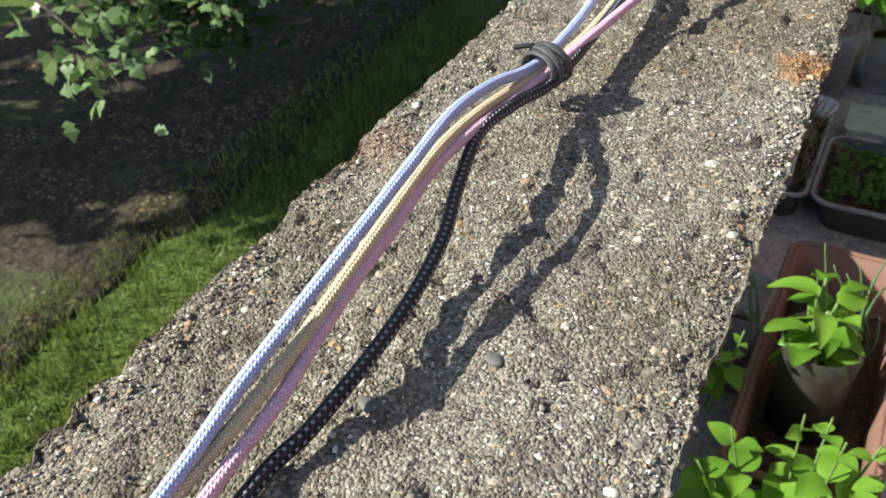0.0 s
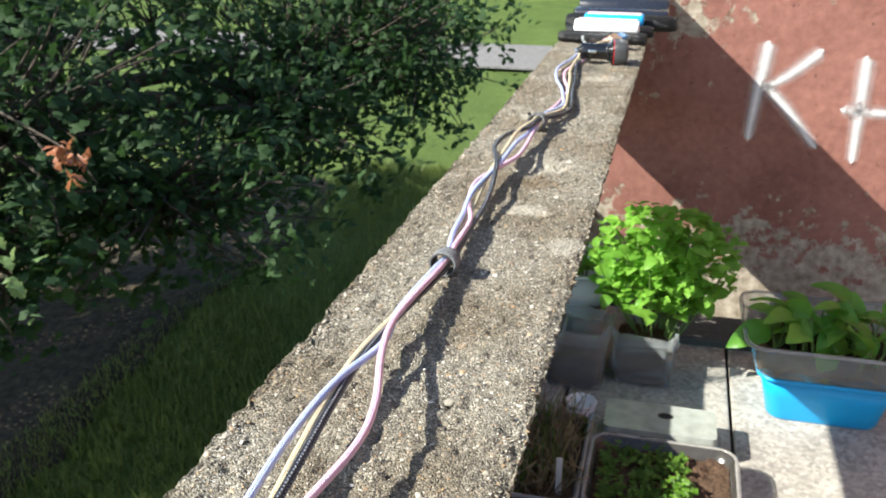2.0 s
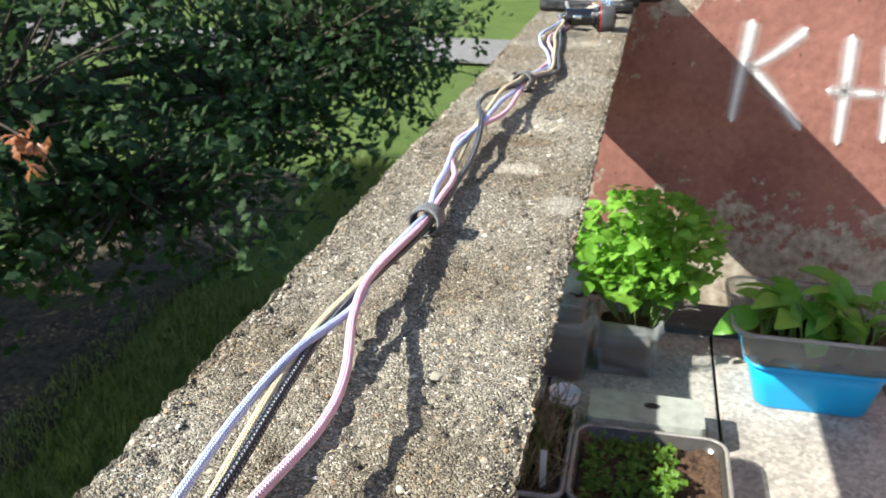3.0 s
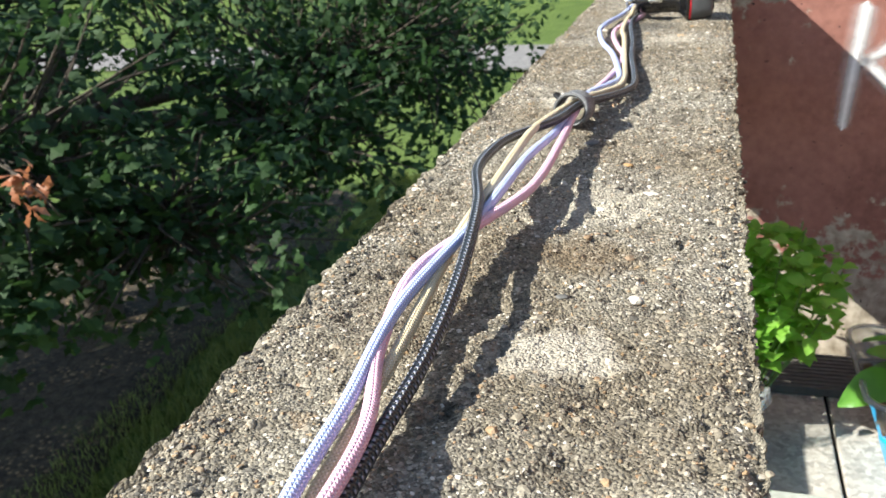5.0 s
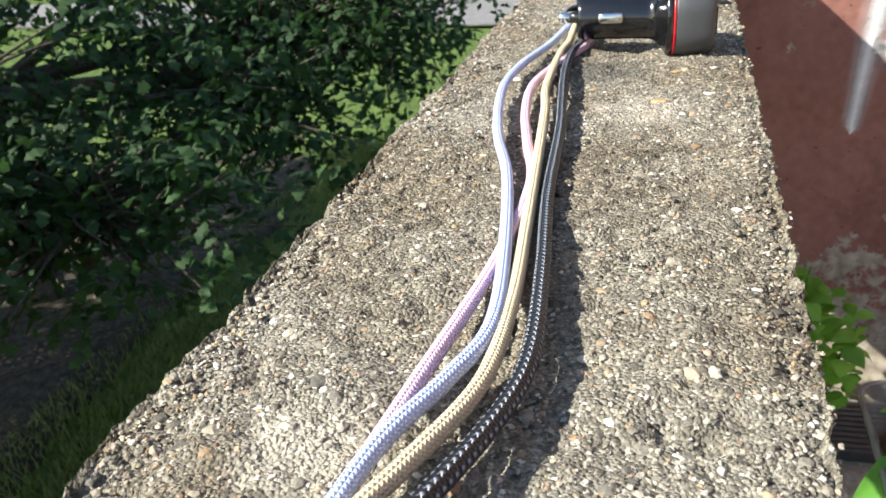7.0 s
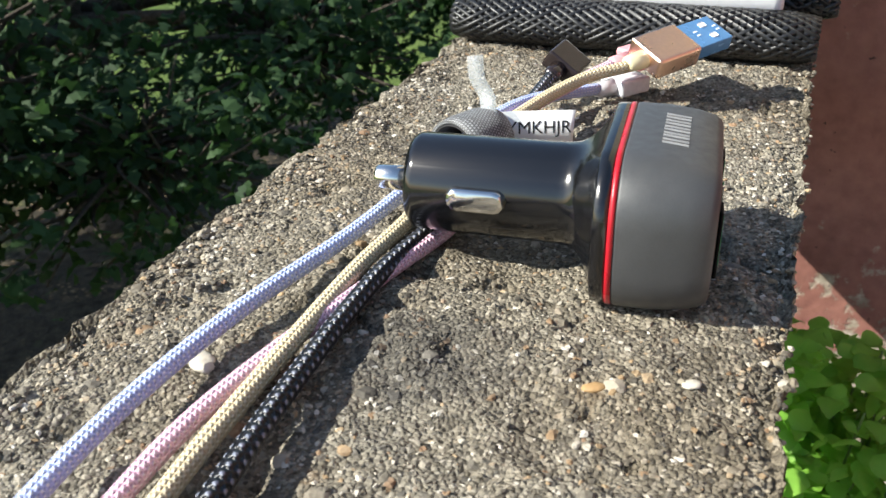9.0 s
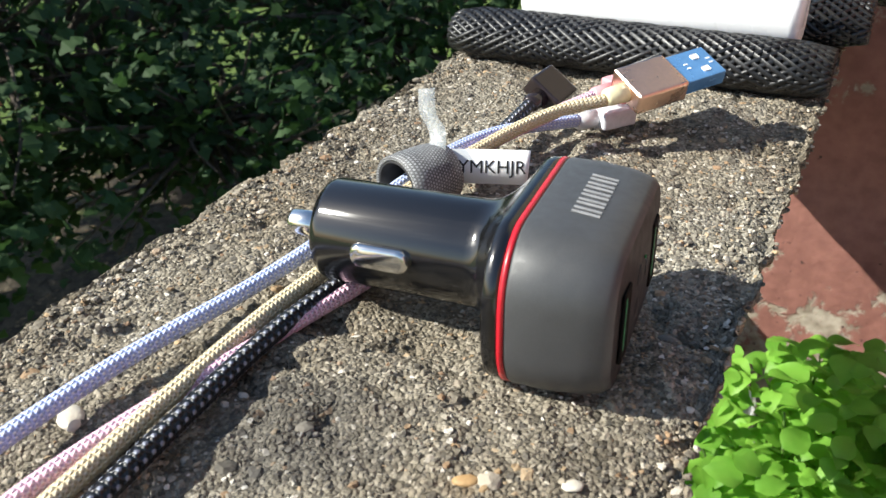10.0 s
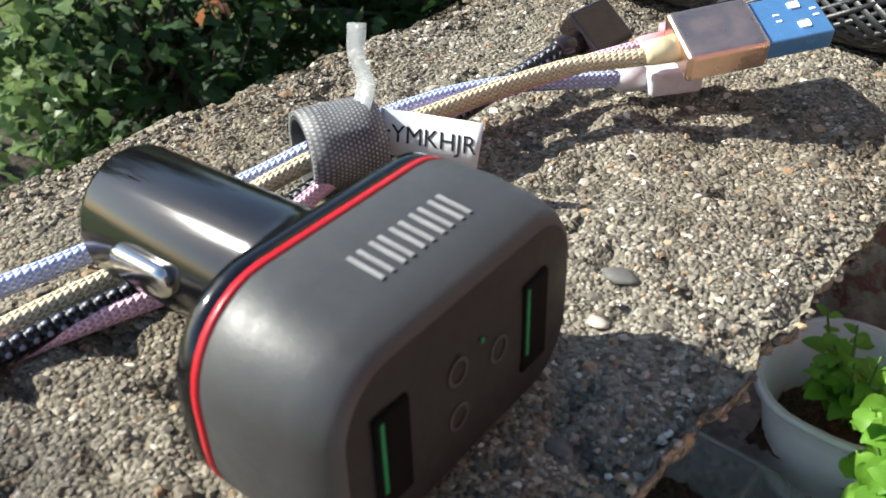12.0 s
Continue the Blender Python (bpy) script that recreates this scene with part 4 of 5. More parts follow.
def strap_ring(label, at, way, radius, width, tail):
    """A woven strap closed into a ring round the bundle, with a dark lining and a free end."""
    way = Vector(way).normalized()
    side = way.cross(Vector((0, 0, 1))).normalized()
    up = side.cross(way)
    m = Matrix((side, way, up)).transposed().to_4x4()
    m.translation = at
    ob = thing("cable_tie", label, "cable tie", m, group="cable ties")
    for name, r_in, r_out, material in (("strap", 0.0, 0.0011, STRAP), ("lining", -0.0006, -0.0001, STRAP_DARK)):
        verts, faces, uvs = [], [], []
        for k in range(41):
            a = 2 * math.pi * k / 40 + 0.7
            wob = 1 + 0.05 * math.sin(2 * a + 1)
            for r, y, vv in ((r_in, -0.5, 0), (r_out, -0.5, 0.001), (r_out, -0.25, width * 0.25), (r_out, 0.25, width * 0.75), (r_out, 0.5, width), (r_in, 0.5, width + 0.001)):
                rr = (radius + r) * wob - (0.0004 if abs(y) == 0.5 else 0)
                verts.append((rr * math.cos(a), y * width, rr * math.sin(a)))
                uvs.append((a * radius, vv))
            if k:
                b = (k - 1) * 6
                faces += [(b + j, b + (j + 1) % 6, b + 6 + (j + 1) % 6, b + 6 + j) for j in range(6)]
        piece(name, mesh_of(name, verts, faces, material, uvs=uvs), ob)
    if tail:
        verts, faces, uvs = [], [], []
        for k in range(9):
            t = k / 8
            for w in (-0.5, 0.5):
                for th in (0, 0.0010):
                    verts.append((-radius * 0.75 - tail * t, w * width * 0.6, radius * 0.5 + th + tail * 0.5 * t * t))
                    uvs.append((t * tail, w * width))
            if k:
                b = 4 * (k - 1)
                faces += [(b, b + 2, b + 6, b + 4), (b + 1, b + 5, b + 7, b + 3), (b, b + 4, b + 5, b + 1), (b + 2, b + 3, b + 7, b + 6)]
        piece("free_end", mesh_of("free_end", verts, faces, STRAP_DARK, uvs=uvs), ob)
    return ob


def wound_tie(label, at, way, radius):
    """A narrow woven band wound three times round the bundle, each winding at a tilt of its own, with a short free end."""
    way = Vector(way).normalized()
    side = way.cross(Vector((0, 0, 1))).normalized()
    m = Matrix((side, way, side.cross(way))).transposed().to_4x4()
    m.translation = at
    ob = thing("cable_tie", label, "cable tie", m, group="cable ties")
    for k, (shift, grow, tilt) in enumerate(((-0.0034, 0.0, 0.10), (-0.0002, 0.0007, -0.12), (0.0030, 0.0002, 0.16))):
        verts, faces, uvs = [], [], []
        for j in range(49):
            a = 2 * math.pi * j / 48
            for i in range(9):
                b = 2 * math.pi * i / 8
                r = radius + grow + 0.0008 * math.cos(b) + 0.0003 * math.sin(3 * a + k)
                verts.append((r * math.cos(a), shift + 0.0017 * math.sin(b) + tilt * radius * math.sin(a + k), r * math.sin(a)))
                uvs.append((a * radius, 0.007 * i / 8))
            if j:
                c = (j - 1) * 9
                faces += [(c + i, c + i + 1, c + i + 10, c + i + 9) for i in range(8)]
        piece("winding", mesh_of("winding", verts, faces, STRAP_GREY, uvs=uvs), ob)
    end = tube(spline([(-radius * 0.5, 0.0010, radius * 0.95), (-radius * 0.9, -0.0020, radius * 1.05), (-radius * 1.5, -0.0050, radius * 0.95)], 0.001), 0.0009, 6)
    piece("free_end", mesh_of("free_end", end[0], end[1], STRAP_DARK), ob)


wound_tie("dark grey woven band wound three times round the cables", (0.0470, -0.9400, 0.0140), (0.35, 1, 0.05), 0.0066)
strap_ring("pale grey woven strap ring round the cables", (0.0525, -0.6065, 0.0088), (0.12, 1, 0.02), 0.0077, 0.010, 0.0)
slotted_ring = strap_ring("grey woven strap ring with a slot and a loose dark end", (0.0530, -0.2460, 0.0100), (0.25, 1, -0.05), 0.0078, 0.010, 0.004)
part("slot", box((0.0008, 0.0036, 0.0042), (0, 0, 0), 0.0003, 1), SLOT, slotted_ring, "dark square slot").matrix_basis = pose(0.0086 * math.cos(0.5), -0.0008, 0.0086 * math.sin(0.5), 0, -28, 0)
strap_ring("speckled grey woven strap ring round the cable ends", (0.0500, 0.1715, 0.0085), (0.45, 1, 0.0), 0.0072, 0.0140, 0.0)


# ---- charger ----
def build_charger():
    ob = thing("car_charger", "black and grey two-port car charger with a red band", "charger", pose(0.0918, 0.1330, 0.0157, 0, 0, 5.0) @ Matrix.Diagonal((0.975, 1.05, 1.12, 1)))

    def round_ring(x, r, n=40):
        return [(x, r * math.cos(2 * math.pi * k / n), r * math.sin(2 * math.pi * k / n)) for k in range(n)]

    def oblong(x, hy, hz, r):
        return [(x, a, b) for a, b in rounded(hy, hz, r, 9)]

    barrel = loft([round_ring(-0.0415, 0.0074), round_ring(-0.0412, 0.0082), round_ring(-0.0404, 0.0089), round_ring(-0.0392, 0.0093), round_ring(-0.012, 0.0094), round_ring(-0.008, 0.0095)], cap_end=False)
    part("barrel", barrel, GLOSS_BLACK, ob, smooth=True)
    neck = []
    for k in range(9):
        t = k / 8
        e = t ** 2.6
        hy, hz = 0.0095 + (0.0225 - 0.0095) * e, 0.0095 + (0.0130 - 0.0095) * e
        neck.append(oblong(-0.0085 + 0.0085 * t, hy, hz, min(hy, hz) * (0.999 - 0.12 * e)))
    part("neck", loft(neck, False, False), GLOSS_BLACK, ob, smooth=True)
    part("flange", loft([oblong(0.0, 0.0224, 0.0132, 0.0105), oblong(0.0004, 0.0229, 0.0137, 0.011), oblong(0.0031, 0.0230, 0.0138, 0.011)]), GLOSS_BLACK, ob, smooth=True)
    part("red_band", loft([oblong(0.0031, 0.0231, 0.01385, 0.011), oblong(0.0042, 0.0231, 0.01385, 0.011)]), RED, ob, "thin glossy red band", True)
    shell = [oblong(0.0042, 0.0229, 0.0137, 0.0108), oblong(0.0048, 0.02305, 0.01385, 0.0108), oblong(0.0110, 0.0229, 0.0136, 0.0098), oblong(0.0170, 0.0222, 0.0129, 0.0088),
             oblong(0.0205, 0.0213, 0.0121, 0.0080), oblong(0.0217, 0.0205, 0.0114, 0.0074), oblong(0.0221, 0.0198, 0.0107, 0.0068)]
    part("shell", loft(shell, cap_end=False), GREY_BODY, ob, "satin grey plastic shell", True)
    face_rings = [oblong(0.0221 + 0.0008 * (1 - s * s), 0.0198 * s, 0.0107 * s, 0.0068 * s) for s in (1.0, 0.9, 0.7, 0.45, 0.2)]
    face = part("front_face", loft(face_rings, cap_start=False), FACE_GREY, ob, "dark matt front face", True)
    part("centre_pin", loft([round_ring(-0.0504, 0.0011, 20), round_ring(-0.0501, 0.0019, 20), round_ring(-0.0494, 0.0023, 20), round_ring(-0.0415, 0.0025, 20)]), METAL, ob, "polished metal pin", True)
    for s in (-1, 1):
        rings = [[(-0.0252 + a * f, s * (0.0085 + d), 0.0010 + b * f) for a, b in rounded(0.0062, 0.0021, 0.00205, 6)] for d, f in ((0, 1), (0.0014, 1), (0.0020, 0.93), (0.0023, 0.78))]
        part("side_contact", loft(rings), METAL, ob, "polished metal spring contact", True)
    for s in (-1, 1):
        slot = part("usb_port", box((0.0008, 0.0052, 0.0120), (0.0227, s * 0.0127 - 0.0012, 0.0), 0.0003, 1), SLOT, face)
        part("tongue", box((0.0004, 0.0006, 0.0090), (0.0230, s * 0.0127 - 0.0029, 0.0008), 0.0001, 1), GREEN_TONGUE, slot, "green plastic contact tongue")
    # The maker's mark as plain bars, and faint round marks on the face.
    for k, w in enumerate((0.0021, 0.0021, 0.0021, 0.0019, 0.0021)):
        bm = bmesh.new()
        for dx in (-0.36, 0.36):
            bmesh.ops.create_cube(bm, size=1.0, matrix=pose(0, dx * w, 0) @ Matrix.Diagonal((0.0050, 0.00056, 0.00018, 1)))
        mark = part("maker_mark", bm, MARK, ob, "pale printed mark")
        mark.matrix_basis = pose(0.0131, 0.0076 - 0.0033 * k, 0.01345, 0, 6.0, 0)
    for y, z in ((-0.0035, 0.0030), (-0.0035, -0.0030), (0.0040, 0.0010)):
        ring = loft([[(0.02305, y + r * math.cos(a), z + r * math.sin(a)) for r in (0.0013, 0.0017)] + [(0.02295, y + 0.0017 * math.cos(a), z + 0.0017 * math.sin(a))] for a in [2 * math.pi * k / 20 for k in range(20)]], closed=True)
        part("port_mark", ring, MARK_FAINT, face, "faint round printed mark")
    part("indicator", box((0.0004, 0.0007, 0.0007), (0.0230, 0.0008, 0.0042), 0.0002, 1), GREEN_TONGUE, face, "tiny green indicator lamp")


build_charger()


# ---- plugs and tags ----
def usb_plug(label, at, yaw, pitch, roll, body_mat, boot_mat, shell_mat, body=(0.0165, 0.0125, 0.0062), tip=0.0125, contacts=True):
    """A plug that points along its own +x, with its boot at the origin."""
    ob = thing("usb_plug", label, "plug", Matrix.Translation(at) @ Euler((radians(roll), radians(-pitch), radians(yaw))).to_matrix().to_4x4(), group="plugs at the cable ends")
    n = 16
    part("boot", loft([[(x, r * math.cos(2 * math.pi * k / n), r * 0.85 * math.sin(2 * math.pi * k / n)) for k in range(n)] for x, r in ((-0.001, 0.0021), (0.0, 0.0027), (0.006, 0.0031))]), boot_mat, ob, smooth=True)
    part("grip", box(body, (0.0055 + body[0] / 2, 0, 0), 0.0009, 3), body_mat, ob)
    x0 = 0.0055 + body[0]
    if tip:
        shell = part("metal_shell", box((tip, 0.0120, 0.0045), (x0 + tip / 2 - 0.0002, 0, 0), 0.0003, 2), shell_mat, ob, "bright metal plug shell")
        part("rim", box((0.0003, 0.0108, 0.0034), (x0 + tip - 0.0002, 0, 0)), SLOT, shell)
        if contacts:
            for y in (-0.0028, 0.0028):
                part("latch_hole", box((0.0023, 0.0021, 0.00016), (x0 + tip * 0.62, y, 0.00232), 0.0003, 1), WHITE_PLASTIC, shell)
            for x in (0.3, 0.86):
                for y in (-0.0009, 0.0009):
                    part("slit", box((0.0012, 0.0005, 0.00016), (x0 + tip * x, y, 0.00232)), WHITE_PLASTIC, shell)
    return ob


usb_plug("rose gold plug of the cream cable with a steel blue shell", (0.0788, 0.2290, 0.0150), 51, 7, 20, ROSE, BOOT, STEEL, (0.0165, 0.0138, 0.0066), 0.0135)
usb_plug("pink plug of the pink cable under the gold one", (0.0730, 0.2360, 0.0125), 52, 4, 0, PINK_BOOT, PINK_BOOT, GOLD, (0.013, 0.011, 0.0055), 0.010, False)
usb_plug("smoked black plug of the black cable", (0.0545, 0.2330, 0.0082), 80, 6, 35, DARK_PLUG, DARK_PLUG, ROSE, (0.012, 0.0115, 0.0062), 0.0)
usb_plug("pale grey plug of the blue cable lying on the concrete", (0.0690, 0.2345, 0.0044), 55, 0, 0, CLEAR_BOOT, CLEAR_BOOT, METAL, (0.012, 0.0105, 0.0050), 0.0)


def paper_strip(name, material, label, points, width, up):
    """A thin strip of film along a line."""
    line = spline(points, 0.0012)
    up = Vector(up).normalized()
    verts, faces = [], []
    for k, q in enumerate(line):
        way = (line[min(k + 1, len(line) - 1)] - line[max(k - 1, 0)]).normalized()
        flat = way.cross(up).normalized()
        for s in (-0.5, 0.5):
            for th in (-0.00006, 0.00006):
                verts.append(q + up * (s * width) + flat * th)
        if k:
            b = 4 * (k - 1)
            faces += [(b, b + 2, b + 6, b + 4), (b + 1, b + 5, b + 7, b + 3), (b, b + 4, b + 5, b + 1), (b + 2, b + 3, b + 7, b + 6)]
    faces += [(0, 1, 3, 2), (4 * len(line) - 4, 4 * len(line) - 2, 4 * len(line) - 1, 4 * len(line) - 3)]
    ob = thing(name, label, "tag")
    piece("film", mesh_of("film", verts, faces, material), ob)
    return ob


tag = paper_strip("label_tag", TAG, "white printed tag sticking out of the strap", [(0.0545, 0.1775, 0.0105), (0.0640, 0.1805, 0.0108), (0.0735, 0.1835, 0.0110)], 0.0085, (0.0, 0.25, 1))
paper_strip("clear_tag", TAG_CLEAR, "clear printed tag standing up from the strap", [(0.0535, 0.1740, 0.0150), (0.0520, 0.1775, 0.0190), (0.0490, 0.1785, 0.0230), (0.0480, 0.1800, 0.0285)], 0.0042, (1, 0.2, 0.15))


def lettering(text, size, m, parent):
    cu = bpy.data.curves.new("lettering", "FONT")
    cu.body, cu.size, cu.extrude, cu.align_x = text, size, 0.00002, "LEFT"
    tmp = bpy.data.objects.new("lettering", cu)
    scene.collection.objects.link(tmp)
    me = bpy.data.meshes.new_from_object(tmp.evaluated_get(bpy.context.evaluated_depsgraph_get()))
    bpy.data.objects.remove(tmp)
    me.materials.append(INK)
    return piece("lettering", me, parent, m, "black printed letters")


way = Vector((0.0095, 0.0030, 0.0003)).normalized()
up = Vector((0.0, 0.25, 1)).normalized()
flat = way.cross(up).normalized()
up = flat.cross(way)
m = Matrix((way, up, flat)).transposed().to_4x4()
m.translation = Vector((0.0562, 0.1776, 0.0090)) + flat * 0.00012
lettering(":YMKHJR", 0.0046, m, tag)


# ---- pouches and power banks ----
def net_pouch(label, x0, x1, y, z, ry, rz, group):
    """A flattened tube of black netting: two families of threads over a dark core."""
    ob = thing("mesh_pouch", label, "pouch", group=group)
    rings = []
    for k in range(25):
        t = k / 24
        e = min(1.0, 0.80 + 3.0 * min(t, 1 - t))
        rings.append([(x0 + (x1 - x0) * t, y + ry * 0.9 * e * math.cos(2 * math.pi * j / 24), z + rz * 0.9 * e * math.sin(2 * math.pi * j / 24)) for j in range(24)])
    part("core", loft(rings), SLOT, ob, smooth=True)
    verts, faces = [], []
    n = 20
    for d in (-1, 1):
        for k in range(n):
            line = []
            for j in range(60):
                t = j / 59
                a = 2 * math.pi * k / n + d * 9.0 * t
                e = min(1.0, 0.80 + 3.0 * min(t, 1 - t)) * (1.0 + 0.02 * math.sin(40 * t + k))
                line.append(Vector((x0 + (x1 - x0) * t, y + ry * e * math.cos(a), z + rz * e * math.sin(a))))
            v, f, _ = tube(line, 0.0010, 5)
            b = len(verts)
            verts += v
            faces += [tuple(i + b for i in q) for q in f]
    piece("net", mesh_of("net", verts, faces, NET), ob, label="black knotted net threads", kind="stuff")
    return ob


def power_bank(label, x0, x1, y, z, hy, hz, material, top=None):
    ob = thing("power_bank", label, "power bank", group="power banks in pouches")
    r = min(hy, hz) * 0.92
    rings = [[(x, y + a * s, z + b * s) for a, b in rounded(hy, hz, r, 8)] for x, s in ((x0, 0.86), (x0 + 0.0012, 0.96), (x0 + 0.003, 1.0), (x1 - 0.003, 1.0), (x1 - 0.0012, 0.96), (x1, 0.86))]
    part("case", loft(rings), material, ob, smooth=True)
    if top is not None:
        part("top_plate", box((x1 - x0 - 0.008, hy * 1.3, 0.0012), ((x0 + x1) / 2, y + hy * 0.2, z + hz + 0.0003), 0.0005), top, ob)
    return ob


net_pouch("black net pouch with a white power bank, lying across the ledge", 0.000, 0.131, 0.300, 0.0080, 0.0125, 0.0078, "net pouches")
power_bank("white power bank with rounded sides on a net pouch", 0.021, 0.118, 0.322, 0.0200, 0.016, 0.0110, WHITE_PLASTIC, PALE_PINK)
net_pouch("black net pouch folded under a blue power bank", 0.004, 0.138, 0.368, 0.0085, 0.020, 0.0080, "net pouches")
power_bank("bright blue power bank in a row", 0.028, 0.121, 0.395, 0.0225, 0.018, 0.0085, SKY_BLUE, PALE_PINK)
net_pouch("black net pouch bulging beside the ledge edge", -0.006, 0.172, 0.440, 0.0120, 0.026, 0.0115, "net pouches")
power_bank("blue-black power bank in a row", 0.002, 0.157, 0.488, 0.0195, 0.024, 0.0090, DARK_BLUE)
power_bank("blue-black power bank in a row", 0.004, 0.156, 0.545, 0.0210, 0.024, 0.0200, DARK_BLUE)
power_bank("blue-black power bank in a row", 0.006, 0.156, 0.602, 0.0250, 0.026, 0.0240, DARK_BLUE)


# ---- plants on the terrace ----
def tray(name, label, x0, x1, y0, y1, z0, z1, wall_mat, rim_mat, category="tray", soil_top=None, taper=0.9, thick=0.003, soil_mat=None, corner=0.28):
    """An open tub with rounded corners, tapered sides, a rolled rim and, where given, soil in it."""
    cx, cy, hx, hy = (x0 + x1) / 2, (y0 + y1) / 2, (x1 - x0) / 2, (y1 - y0) / 2
    ob = thing(name, label, category, Matrix.Translation((cx, cy, z0)))
    h_, r = z1 - z0, min(hx, hy) * corner

    def ring(z, inset=0.0):
        s = taper + (1 - taper) * z / h_
        return [(a, b, z) for a, b in rounded(hx * s - inset, hy * s - inset, r, 6)]

    part("body", loft([ring(0), ring(0.006, -0.002), ring(h_ * 0.5), ring(h_), ring(h_, thick), ring(h_ * 0.5, thick), ring(0.004, thick)]), wall_mat, ob, smooth=True)
    rim = [[(a, b, h_ + dz) for a, b in rounded(hx + d, hy + d, r + d, 6)] for d, dz in ((-0.001, 0.001), (0.006, 0.002), (0.008, -0.004), (0.006, -0.005), (0.0005, -0.003))]
    part("rim", loft(rim, closed=True), rim_mat, ob, smooth=True)
    if soil_top is not None:
        s = taper + (1 - taper) * soil_top / h_
        bm = bmesh.new()
        n = 22
        grid = [[bm.verts.new(((i / n * 2 - 1) * (hx * s - thick - 0.001), (j / n * 2 - 1) * (hy * s - thick - 0.001),
                 soil_top + 0.012 * noise.noise(Vector((i * 0.5 + cx * 9, j * 0.5, 1))) + 0.007 * noise.noise(Vector((i * 1.7, j * 1.7 + cy * 9, 3))))) for j in range(n + 1)] for i in range(n + 1)]
        for i in range(n):
            for j in range(n):
                bm.faces.new((grid[i][j], grid[i + 1][j], grid[i + 1][j + 1], grid[i][j + 1]))
        part("soil", bm, soil_mat or SOIL, ob, "crumbly brown potting soil", True)
    return ob


def stem_mesh(points, r0, r1, material, name="stem"):
    line = spline(points, 0.012)
    v, f, _ = tube(line, [r0 + (r1 - r0) * k / (len(line) - 1) for k in range(len(line))], 6)
    return mesh_of(name, v, f, material)


def aim(at, yaw, pitch, roll=0.0, scale=1.0):
    """A leaf's pose: its tip points to yaw, pitched up."""
    return Matrix.Translation(at) @ Euler((0, 0, radians(yaw))).to_matrix().to_4x4() @ Euler((radians(pitch), 0, 0)).to_matrix().to_4x4() @ Euler((0, radians(roll), 0)).to_matrix().to_4x4() @ Matrix.Scale(scale, 4)


def bushy_herb(name, label, foot, shape, stems, pairs, leaf_len, material, seed, group="", extra=0):
    """Upright stems with crossed pairs of leaves that get smaller to the top. shape: (spread x, spread y, height)."""
    rng = np.random.default_rng(seed)
    ob = thing(name, label, "plant", Matrix.Translation(foot), group)
    kinds = [leaf_mesh("leaf", leaf_len, leaf_len * w, material, c, d, 0.05) for w, c, d in ((0.78, 0.22, 0.25), (0.84, 0.12, 0.40), (0.70, 0.32, 0.10))]
    for _ in range(stems):
        a, q = rng.uniform(0, 2 * math.pi), math.sqrt(rng.random())
        tip = Vector((shape[0] * q * math.cos(a), shape[1] * q * math.sin(a), shape[2] * rng.uniform(0.55, 1.0) * (1 - 0.25 * q * q)))
        base = Vector((tip.x * 0.35, tip.y * 0.35, 0))
        mid = (base + tip) / 2 + Vector((tip.x * 0.10, tip.y * 0.10, 0.02))
        line = spline([base, mid, tip], 0.01)
        piece("stem", stem_mesh([base, mid, tip], 0.0022, 0.0012, STEM), ob)
        turn = rng.uniform(0, 180)
        for k in range(pairs):
            t = 0.35 + 0.65 * (k + 0.5) / pairs
            at = line[min(len(line) - 1, int(t * (len(line) - 1)))]
            size = rng.uniform(0.8, 1.15) * (1.05 - 0.62 * max(0.0, t - 0.45) / 0.55)
            for s in (0, 180):
                yaw = turn + 90 * k + s + rng.normal(0, 12)
                piece("leaf", kinds[int(rng.integers(3))], ob, aim(at, yaw, rng.uniform(-15, 35) + 25 * (t > 0.9), rng.normal(0, 12), size))
    if extra:
        # The small inner and upper leaves, too many to count.
        shape_v = np.array([v.co[:] for v in kinds[1].vertices])
        shape_f = np.array([p.vertices[:] for p in kinds[1].polygons])
        verts, faces = [], []
        for k in range(extra):
            a, q = rng.uniform(0, 2 * math.pi), math.sqrt(rng.random())
            at = Vector((shape[0] * q * math.cos(a), shape[1] * q * math.sin(a), shape[2] * (1 - 0.25 * q * q) * rng.uniform(0.45, 0.92)))
            m = np.array(aim(at, rng.uniform(0, 360), rng.uniform(-25, 30), rng.normal(0, 15), rng.uniform(0.35, 0.75)))
            verts.append(shape_v @ m[:3, :3].T + m[:3, 3])
            faces.append(shape_f + len(shape_v) * k)
        piece("small_leaves", mesh_of("small_leaves", np.concatenate(verts).tolist(), np.concatenate(faces).tolist(), material), ob, kind="stuff")
    return ob


bushy_herb("mint_plant", "bright green bushy mint with upright stems", (0.190, 0.80, -0.72), (0.160, 0.135, 0.33), 37, 4, 0.046, MINT, 3, extra=760)


